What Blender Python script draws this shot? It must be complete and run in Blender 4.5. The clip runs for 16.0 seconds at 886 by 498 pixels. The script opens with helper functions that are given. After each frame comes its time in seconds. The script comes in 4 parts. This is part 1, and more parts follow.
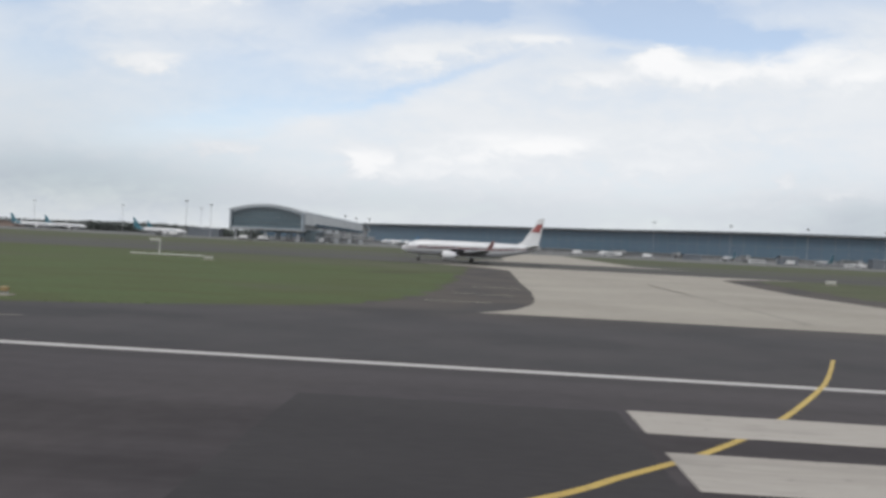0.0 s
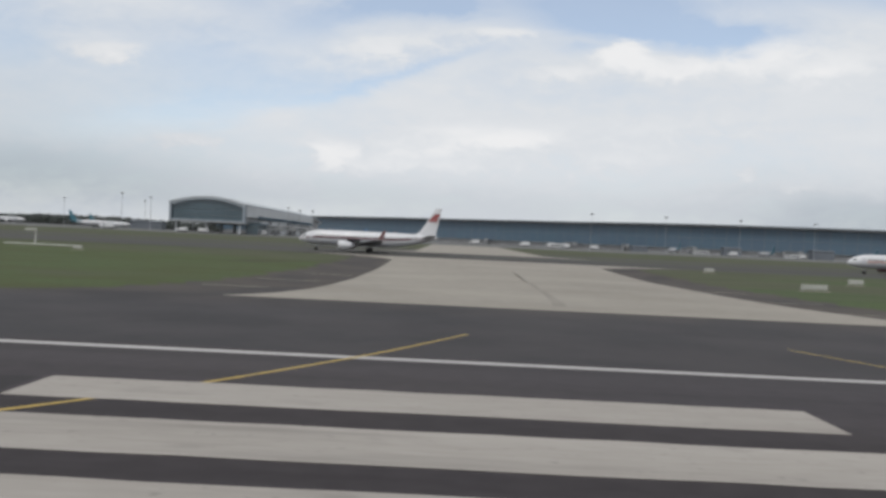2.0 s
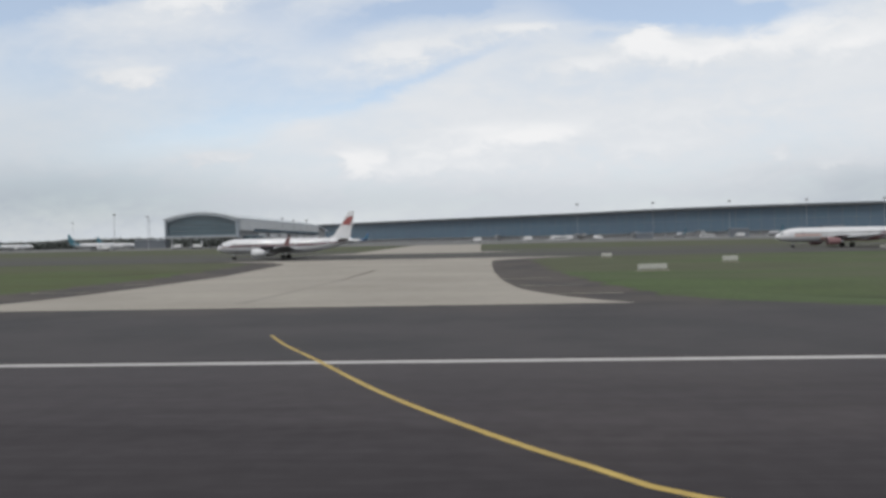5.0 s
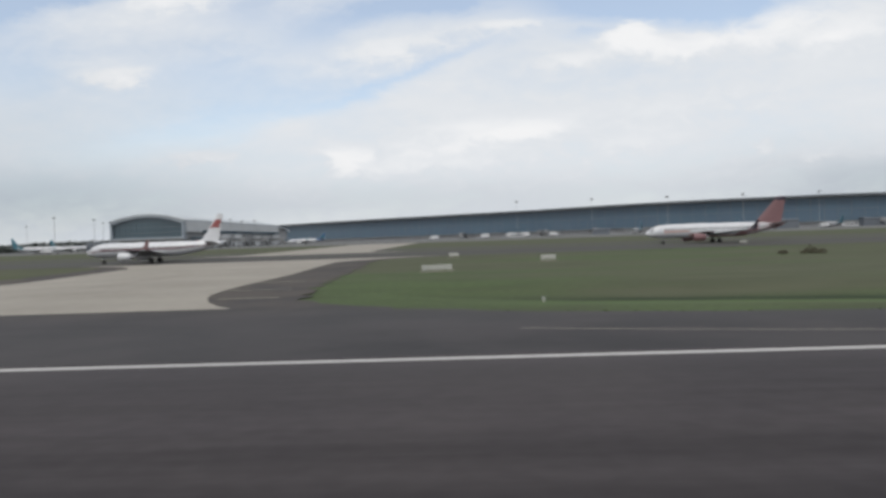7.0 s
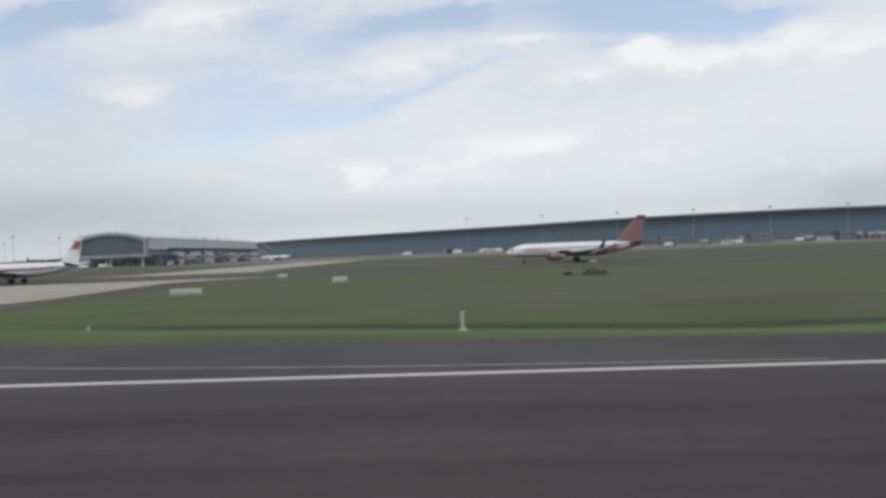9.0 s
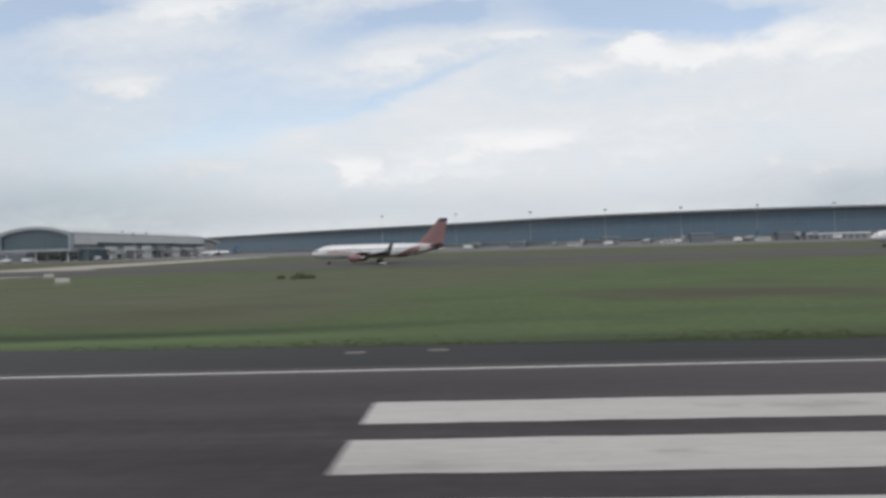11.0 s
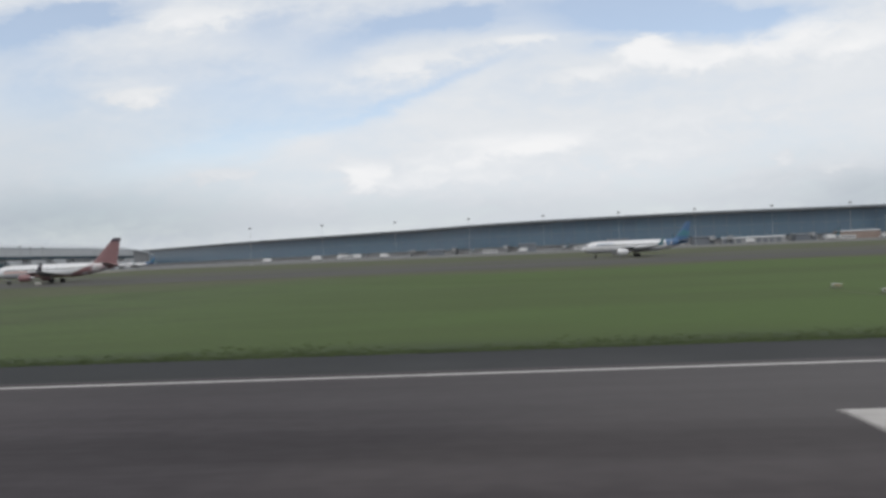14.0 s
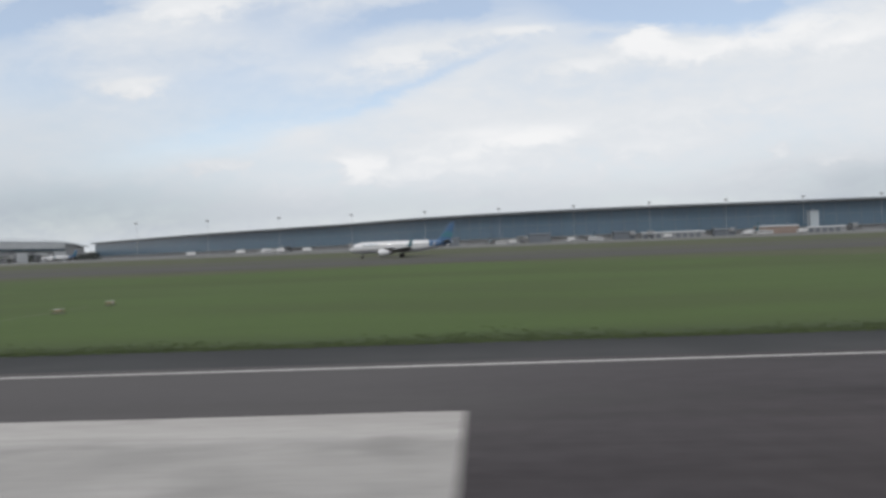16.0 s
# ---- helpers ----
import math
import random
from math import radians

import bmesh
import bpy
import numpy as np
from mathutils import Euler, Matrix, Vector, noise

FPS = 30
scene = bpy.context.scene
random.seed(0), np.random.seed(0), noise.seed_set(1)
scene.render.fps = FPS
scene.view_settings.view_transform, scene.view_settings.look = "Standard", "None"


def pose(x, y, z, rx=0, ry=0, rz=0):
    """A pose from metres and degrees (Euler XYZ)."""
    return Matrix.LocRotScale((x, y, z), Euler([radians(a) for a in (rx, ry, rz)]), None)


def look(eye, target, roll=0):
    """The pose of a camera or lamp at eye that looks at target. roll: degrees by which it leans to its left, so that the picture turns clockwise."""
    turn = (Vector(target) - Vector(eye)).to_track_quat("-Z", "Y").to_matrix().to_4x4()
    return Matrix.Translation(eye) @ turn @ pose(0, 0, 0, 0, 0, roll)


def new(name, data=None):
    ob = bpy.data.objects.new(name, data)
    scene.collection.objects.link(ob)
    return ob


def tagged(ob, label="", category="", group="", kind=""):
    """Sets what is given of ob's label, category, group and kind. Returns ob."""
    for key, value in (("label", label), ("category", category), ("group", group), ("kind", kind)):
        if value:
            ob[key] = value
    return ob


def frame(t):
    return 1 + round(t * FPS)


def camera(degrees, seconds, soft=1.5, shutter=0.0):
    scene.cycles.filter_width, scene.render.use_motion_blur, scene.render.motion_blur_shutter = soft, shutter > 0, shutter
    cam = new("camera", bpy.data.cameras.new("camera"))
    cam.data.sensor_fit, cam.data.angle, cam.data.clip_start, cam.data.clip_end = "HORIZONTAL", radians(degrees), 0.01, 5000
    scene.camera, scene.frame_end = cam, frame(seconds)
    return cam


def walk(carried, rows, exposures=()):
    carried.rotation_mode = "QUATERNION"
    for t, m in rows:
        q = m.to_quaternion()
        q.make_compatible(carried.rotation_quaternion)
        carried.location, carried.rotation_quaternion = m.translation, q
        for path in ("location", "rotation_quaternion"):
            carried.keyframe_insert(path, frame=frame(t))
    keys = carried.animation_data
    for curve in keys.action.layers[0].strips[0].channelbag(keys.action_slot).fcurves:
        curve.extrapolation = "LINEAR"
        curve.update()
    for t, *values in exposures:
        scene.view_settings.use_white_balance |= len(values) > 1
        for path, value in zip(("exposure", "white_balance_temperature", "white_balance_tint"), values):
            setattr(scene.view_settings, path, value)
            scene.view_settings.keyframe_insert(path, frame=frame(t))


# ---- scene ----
cam = camera(61.2, 16.0, soft=3.3, shutter=0.3)
PATH = [
    (0, (-4.490, 0.0, 4.576), (-5.017, 9.986, 4.548), 2.83),
    (0.5, (-0.404, 0.0, 4.576), (-0.562, 9.995, 4.838), 2.83),
    (1, (3.593, 0.0, 4.576), (3.711, 9.996, 4.849), 3.29),
    (1.5, (7.670, 0.0, 4.576), (7.824, 9.998, 4.706), 2.80),
    (2, (11.685, 0.0, 4.576), (11.604, 9.999, 4.477), 2.66),
    (2.5, (15.920, 0.0, 4.576), (15.818, 9.998, 4.409), 1.25),
    (3, (20.385, 0.0, 4.576), (20.246, 9.998, 4.465), -0.68),
    (3.5, (24.869, 0.0, 4.576), (24.679, 9.998, 4.475), -1.02),
    (4, (29.371, 0.0, 4.576), (29.077, 9.995, 4.480), -1.14),
    (4.5, (34.137, 0.0, 4.576), (33.721, 9.991, 4.480), -1.14),
    (5, (39.412, 0.0, 4.576), (38.891, 9.986, 4.477), -1.10),
    (5.5, (45.440, 0.0, 4.576), (44.868, 9.983, 4.473), -1.14),
    (6, (52.221, 0.0, 4.576), (51.615, 9.981, 4.457), -1.56),
    (6.5, (59.639, 0.0, 4.576), (59.223, 9.990, 4.410), -1.49),
    (7, (67.617, 0.0, 4.576), (67.256, 9.993, 4.439), -1.88),
    (7.5, (76.188, 0.0, 4.576), (75.745, 9.990, 4.510), -2.39),
    (8, (85.399, 0.0, 4.576), (84.946, 9.990, 4.527), -2.80),
    (8.5, (95.187, 0.0, 4.576), (94.686, 9.987, 4.546), -3.00),
    (9, (105.630, 0.0, 4.576), (105.087, 9.985, 4.640), -2.12),
    (9.5, (116.665, 0.0, 4.576), (116.123, 9.985, 4.647), -1.91),
    (10, (128.290, 0.0, 4.576), (127.769, 9.986, 4.631), -1.75),
    (10.5, (140.472, 0.0, 4.576), (139.982, 9.988, 4.604), -1.65),
    (11, (153.176, 0.0, 4.576), (152.720, 9.990, 4.575), -1.61),
    (11.5, (166.369, 0.0, 4.576), (165.942, 9.991, 4.557), -1.64),
    (12, (180.050, 0.0, 4.576), (179.717, 9.994, 4.522), -1.96),
    (12.5, (194.274, 0.0, 4.576), (193.946, 9.994, 4.516), -2.55),
    (13, (209.034, 0.0, 4.576), (208.609, 9.991, 4.654), -2.77),
    (13.5, (224.333, 0.0, 4.576), (223.793, 9.985, 4.681), -2.37),
    (14, (240.229, 0.0, 4.576), (239.642, 9.983, 4.649), -2.37),
    (14.5, (256.767, 0.0, 4.576), (256.157, 9.981, 4.596), -2.19),
    (15, (273.789, 0.0, 4.576), (273.149, 9.979, 4.544), -2.08),
    (15.5, (291.252, 0.0, 4.576), (290.722, 9.986, 4.542), -1.73),
    (16, (309.130, 0.0, 4.576), (308.584, 9.985, 4.530), -2.21),
]
walk(cam, [(t, look(eye, target, roll)) for t, eye, target, roll in PATH],
     exposures=((0, 0.10), (0.5, 0.13), (1, -0.02), (1.5, -0.06), (3, -0.10), (5.5, 0.0), (16, 0.02)))

# ---- sky, sun ----
SUN_EL, SUN_AZ = radians(52), radians(200)
world = bpy.data.worlds.new("world")
scene.world = world
world.use_nodes = True


def node(tree, kind, **values):
    n = tree.nodes.new(kind)
    for key, value in values.items():
        if key == "op":
            n.operation = value
        elif key == "clamp":
            n.use_clamp = value
        elif key == "blend":
            n.blend_type = value
    return n


def calc(tree, op, a, b=None, clamp=False):
    n = node(tree, "ShaderNodeMath", op=op, clamp=clamp)
    for k, v in enumerate((a, b)):
        if v is None:
            continue
        if isinstance(v, (int, float)):
            n.inputs[k].default_value = v
        else:
            tree.links.new(v, n.inputs[k])
    return n.outputs[0]


def blend(tree, fac, a, b, kind="MIX"):
    n = tree.nodes.new("ShaderNodeMix")
    n.data_type, n.blend_type = "RGBA", kind
    for k, v in ((0, fac), (6, a), (7, b)):
        if isinstance(v, (int, float)):
            n.inputs[k].default_value = v
        elif isinstance(v, tuple):
            n.inputs[k].default_value = (*v, 1)
        else:
            tree.links.new(v, n.inputs[k])
    return n.outputs[2]


def ramp(tree, fac, stops):
    n = tree.nodes.new("ShaderNodeValToRGB")
    n.color_ramp.interpolation = "EASE"
    el = n.color_ramp.elements
    while len(el) < len(stops):
        el.new(0.5)
    for e, (p, c) in zip(el, stops):
        e.position = p
        e.color = (c, c, c, 1) if isinstance(c, (int, float)) else (*c, 1)
    tree.links.new(fac, n.inputs[0])
    return n.outputs[0]


def build_sky():
    nt = world.node_tree
    nt.nodes.clear()
    sky = nt.nodes.new("ShaderNodeTexSky")
    sky.sky_type, sky.sun_disc = "NISHITA", False
    sky.sun_elevation, sky.sun_rotation = SUN_EL, SUN_AZ
    sky.air_density, sky.dust_density = 1.0, 0.6
    blue = blend(nt, 1.0, sky.outputs[0], (0.155, 0.152, 0.15), "MULTIPLY")
    tc = nt.nodes.new("ShaderNodeTexCoord")
    sep = nt.nodes.new("ShaderNodeSeparateXYZ")
    nt.links.new(tc.outputs["Generated"], sep.inputs[0])
    depth = calc(nt, "MAXIMUM", calc(nt, "ABSOLUTE", sep.outputs[1]), 0.12)
    u = calc(nt, "DIVIDE", sep.outputs[0], depth)
    v = calc(nt, "DIVIDE", sep.outputs[2], depth)
    flat = nt.nodes.new("ShaderNodeCombineXYZ")
    nt.links.new(u, flat.inputs[0])
    nt.links.new(calc(nt, "MULTIPLY", v, 1.9), flat.inputs[1])
    nt.links.new(calc(nt, "MULTIPLY", calc(nt, "SIGN", sep.outputs[1]), 3.7), flat.inputs[2])

    def fbm(scale, detail, rough, warp, shift, slant=0.0, stretch=(1, 1, 1)):
        m = nt.nodes.new("ShaderNodeMapping")
        m.inputs["Location"].default_value = shift
        m.inputs["Rotation"].default_value = (0, 0, slant)
        m.inputs["Scale"].default_value = stretch
        nt.links.new(flat.outputs[0], m.inputs[0])
        n = nt.nodes.new("ShaderNodeTexNoise")
        n.inputs["Scale"].default_value, n.inputs["Detail"].default_value = scale, detail
        n.inputs["Roughness"].default_value, n.inputs["Distortion"].default_value = rough, warp
        nt.links.new(m.outputs[0], n.inputs["Vector"])
        return n.outputs[0]

    def centred(x, gain):
        return calc(nt, "MULTIPLY", calc(nt, "SUBTRACT", x, 0.5), gain)

    big = fbm(4.2, 5, 0.5, 0.4, (3.1, 1.7, 0), -0.35, (0.6, 1.25, 1))
    fine = fbm(11.0, 6, 0.55, 0.4, (0.3, 5.2, 2), -0.3, (0.75, 1.15, 1))
    wisp = fbm(30.0, 6, 0.6, 0.5, (7.3, 2.2, 5))
    wob_u = calc(nt, "ADD", u, centred(fine, 0.16))
    wob_v = calc(nt, "ADD", calc(nt, "ADD", v, centred(big, 0.07)), centred(wisp, 0.028))

    def spots(rows):
        """Soft patches of cloud or of open sky: centre across and up, half-widths, slant, weight."""
        total = None
        for cu, cv, ru, rv, slant, w in rows:
            du = calc(nt, "SUBTRACT", wob_u, cu)
            dv = calc(nt, "SUBTRACT", calc(nt, "SUBTRACT", wob_v, cv), calc(nt, "MULTIPLY", du, slant))
            a = calc(nt, "POWER", calc(nt, "MULTIPLY", du, 1 / ru), 2.0)
            b = calc(nt, "POWER", calc(nt, "MULTIPLY", dv, 1 / rv), 2.0)
            g = calc(nt, "MULTIPLY", calc(nt, "EXPONENT", calc(nt, "MULTIPLY", calc(nt, "ADD", a, b), -1.0)), w)
            total = g if total is None else calc(nt, "ADD", total, g)
        return total

    gaps = spots(((-0.63, 0.335, 0.09, 0.028, 0.15, 0.85), (-0.52, 0.352, 0.1, 0.016, 0.1, 0.6), (-0.62, 0.262, 0.08, 0.045, 0, 0.34),
                  (-0.27, 0.325, 0.07, 0.026, 0, 0.36), (-0.09, 0.312, 0.09, 0.024, 0.1, 0.62), (-0.02, 0.318, 0.05, 0.02, 0, 0.42),
                  (0.27, 0.292, 0.15, 0.024, -0.05, 0.95), (0.2, 0.335, 0.2, 0.03, 0, 0.7), (0.17, 0.258, 0.04, 0.007, 0, 0.3),
                  (-0.33, 0.176, 0.17, 0.03, 0.2, 0.40), (-0.1, 0.214, 0.14, 0.011, 0.27, 0.42), (-0.31, 0.245, 0.08, 0.035, 0, 0.26),
                  (-0.19, 0.286, 0.06, 0.024, 0, 0.26), (-0.4, 0.23, 0.3, 0.09, 0.1, 0.24), (0.6, 0.36, 0.2, 0.03, 0, 0.5)))
    puffs = spots(((0.24, 0.254, 0.036, 0.016, 0.1, 1.35), (0.3, 0.243, 0.06, 0.015, 0.25, 0.6), (0.40, 0.272, 0.06, 0.02, 0.3, 0.5), (0.49, 0.262, 0.07, 0.028, 0.2, 0.6),
                   (0.155, 0.222, 0.07, 0.015, 0.15, 0.5), (-0.455, 0.24, 0.065, 0.018, 0, 0.6), (-0.03, 0.14, 0.14, 0.03, 0.15, 0.42), (0.07, 0.15, 0.06, 0.013, 0.1, 0.5),
                   (-0.165, 0.108, 0.026, 0.018, -0.2, 0.95), (-0.05, 0.1, 0.16, 0.014, 0.05, 0.3), (0.22, 0.115, 0.1, 0.014, 0.1, 0.3), (-0.375, 0.118, 0.05, 0.016, 0, 0.5), (0.47, 0.092, 0.045, 0.01, 0, 0.5), (0.385, 0.102, 0.022, 0.012, 0, 0.4),
                   (-0.385, 0.34, 0.09, 0.018, 0, 0.5), (-0.1, 0.252, 0.1, 0.018, 0.1, 0.42), (0.07, 0.277, 0.07, 0.012, 0.05, 0.45), (0.28, 0.16, 0.2, 0.03, 0.1, 0.25)))
    puffs = ramp(nt, calc(nt, "ADD", puffs, centred(wisp, 0.55)), ((0.10, 0.0), (0.85, 1.0)))
    veil = calc(nt, "ADD", calc(nt, "ADD", centred(big, 0.7), centred(fine, 0.55)), centred(wisp, 0.35))
    cover = calc(nt, "ADD", calc(nt, "SUBTRACT", 0.98, gaps), calc(nt, "MULTIPLY", veil, 0.5))
    cover = calc(nt, "MAXIMUM", calc(nt, "MINIMUM", calc(nt, "ADD", cover, calc(nt, "MULTIPLY", puffs, 0.5)), 1.0), 0.34)
    lit = calc(nt, "ADD", calc(nt, "ADD", 0.50, calc(nt, "MULTIPLY", puffs, 0.48)), calc(nt, "MULTIPLY", veil, 0.42), clamp=True)
    cloud = blend(nt, lit, (0.588, 0.645, 0.712), (0.893, 0.896, 0.905))
    low = ramp(nt, calc(nt, "MULTIPLY", v, 4.0), ((0.0, 1.0), (0.16, 0.8), (0.42, 0.0)))
    cloud = blend(nt, calc(nt, "MULTIPLY", low, 0.3), cloud, (0.58, 0.62, 0.66))
    murk = spots(((-0.62, 0.06, 0.26, 0.055, 0, 0.8), (-0.62, 0.17, 0.26, 0.1, 0, 0.35), (0.58, 0.05, 0.22, 0.05, 0, 0.85), (0.1, 0.05, 0.3, 0.03, 0, 0.25), (-0.3, 0.05, 0.3, 0.03, 0, 0.3)))
    cloud = blend(nt, calc(nt, "MINIMUM", murk, 1.0), cloud, (0.45, 0.50, 0.556))
    out = blend(nt, cover, blue, cloud)
    bg = nt.nodes.new("ShaderNodeBackground")
    nt.links.new(out, bg.inputs[0])
    w = nt.nodes.new("ShaderNodeOutputWorld")
    nt.links.new(bg.outputs[0], w.inputs[0])


build_sky()
sun = new("sun", bpy.data.lights.new("sun", "SUN"))
sun.data.energy, sun.data.angle, sun.data.color = 1.3, radians(14), (1.0, 0.96, 0.9)
toward = Vector((math.sin(SUN_AZ) * math.cos(SUN_EL), math.cos(SUN_AZ) * math.cos(SUN_EL), math.sin(SUN_EL)))
sun.matrix_world = look(tuple(toward * 200), (0, 0, 0))

# ---- materials ----


def surface(name, dark, light, size=1.0, stretch=(1, 1, 1), rough=0.7, metal=0.0, bump=0.0, fine=8.0, spread=0.35, per_piece=0.0, coat=0.0, gloss=0.5):
    """A surface whose colour wanders between two tones at two sizes, with fine relief."""
    m = bpy.data.materials.new(name)
    m.use_nodes = True
    nt = m.node_tree
    p = nt.nodes["Principled BSDF"]
    tc = nt.nodes.new("ShaderNodeTexCoord")
    mp = nt.nodes.new("ShaderNodeMapping")
    mp.inputs["Scale"].default_value = stretch
    nt.links.new(tc.outputs["Object"], mp.inputs[0])
    outs = []
    for sc, det in ((1 / size, 5), (fine / size, 4)):
        n = nt.nodes.new("ShaderNodeTexNoise")
        n.inputs["Scale"].default_value, n.inputs["Detail"].default_value = sc, det
        nt.links.new(mp.outputs[0], n.inputs["Vector"])
        outs.append(n.outputs[0])
    fac = calc(nt, "ADD", calc(nt, "MULTIPLY", outs[0], 0.65), calc(nt, "MULTIPLY", outs[1], 0.35))
    fac = ramp(nt, fac, ((0.5 - spread / 2, 0.0), (0.5 + spread / 2, 1.0)))
    if per_piece:
        info = nt.nodes.new("ShaderNodeObjectInfo")
        fac = calc(nt, "ADD", calc(nt, "MULTIPLY", fac, 1 - per_piece), calc(nt, "MULTIPLY", info.outputs["Random"], per_piece))
    nt.links.new(blend(nt, fac, dark, light), p.inputs["Base Color"])
    p.inputs["Roughness"].default_value, p.inputs["Metallic"].default_value = rough, metal
    p.inputs["Specular IOR Level"].default_value = gloss
    p.inputs["Coat Weight"].default_value = coat
    if bump:
        b = nt.nodes.new("ShaderNodeBump")
        b.inputs["Strength"].default_value, b.inputs["Distance"].default_value = bump, 0.02
        nt.links.new(outs[1], b.inputs["Height"])
        nt.links.new(b.outputs[0], p.inputs["Normal"])
    return m


def asphalt_material():
    m = surface("asphalt", (0.0345, 0.030, 0.0330), (0.058, 0.051, 0.0555), 14.0, (0.16, 1, 1), 0.9, bump=0.4, fine=40, spread=0.5, gloss=0.2)
    nt = m.node_tree
    p = nt.nodes["Principled BSDF"]
    base = p.inputs["Base Color"].links[0].from_socket
    tc = nt.nodes.new("ShaderNodeTexCoord")
    mp = nt.nodes.new("ShaderNodeMapping")
    mp.inputs["Scale"].default_value = (0.012, 0.3, 1)
    nt.links.new(tc.outputs["Object"], mp.inputs[0])
    n = nt.nodes.new("ShaderNodeTexNoise")
    n.inputs["Scale"].default_value, n.inputs["Detail"].default_value = 1.0, 6
    nt.links.new(mp.outputs[0], n.inputs["Vector"])
    streak = ramp(nt, n.outputs[0], ((0.34, 0.72), (0.64, 1.12)))
    blot = nt.nodes.new("ShaderNodeTexNoise")
    blot.inputs["Scale"].default_value, blot.inputs["Detail"].default_value = 0.05, 5
    nt.links.new(tc.outputs["Object"], blot.inputs["Vector"])
    grit = nt.nodes.new("ShaderNodeTexNoise")
    grit.inputs["Scale"].default_value, grit.inputs["Detail"].default_value = 1.3, 6
    nt.links.new(tc.outputs["Object"], grit.inputs["Vector"])
    worn = blend(nt, ramp(nt, blot.outputs[0], ((0.4, 0.0), (0.62, 0.75))), base, (0.058, 0.050, 0.0515))
    worn = blend(nt, 0.85, worn, streak, "MULTIPLY")
    worn = blend(nt, 0.7, worn, ramp(nt, grit.outputs[0], ((0.35, 0.9), (0.65, 1.1))), "MULTIPLY")
    # tyre rubber darkens the middle of the runway; brown dust gathers along its sides
    sep = nt.nodes.new("ShaderNodeSeparateXYZ")
    nt.links.new(tc.outputs["Object"], sep.inputs[0])
    side = calc(nt, "ADD", calc(nt, "ABSOLUTE", sep.outputs[1]), calc(nt, "MULTIPLY", calc(nt, "SUBTRACT", blot.outputs[0], 0.5), 9.0))
    side = calc(nt, "ADD", side, calc(nt, "MULTIPLY", calc(nt, "SUBTRACT", n.outputs[0], 0.5), 7.0))
    dust = calc(nt, "MULTIPLY", calc(nt, "SUBTRACT", side, 19.0), 1 / 8.0, clamp=True)
    worn = blend(nt, calc(nt, "MULTIPLY", dust, 0.45), worn, (0.068, 0.063, 0.066))
    run = calc(nt, "ADD", sep.outputs[0], calc(nt, "MULTIPLY", calc(nt, "SUBTRACT", n.outputs[0], 0.5), 20.0))
    bleached = calc(nt, "MULTIPLY", calc(nt, "MULTIPLY", calc(nt, "SUBTRACT", run, 232.0), 1 / 25.0, clamp=True), calc(nt, "MULTIPLY", calc(nt, "SUBTRACT", 318.0, run), 1 / 12.0, clamp=True))
    bleached = calc(nt, "MULTIPLY", bleached, calc(nt, "MULTIPLY", calc(nt, "SUBTRACT", side, 15.0), 1 / 6.0, clamp=True))
    worn = blend(nt, calc(nt, "MULTIPLY", bleached, 0.6), worn, (0.096, 0.091, 0.092))
    rubber = ramp(nt, calc(nt, "MULTIPLY", side, 1 / 30.0, clamp=True), ((0.3, 0.76), (0.72, 1.0)))
    heavy = calc(nt, "ADD", 0.3, calc(nt, "MULTIPLY", calc(nt, "SUBTRACT", run, 20.0), 1 / 28.0, clamp=True), clamp=True)
    nt.links.new(blend(nt, heavy, worn, rubber, "MULTIPLY"), p.inputs["Base Color"])
    return m


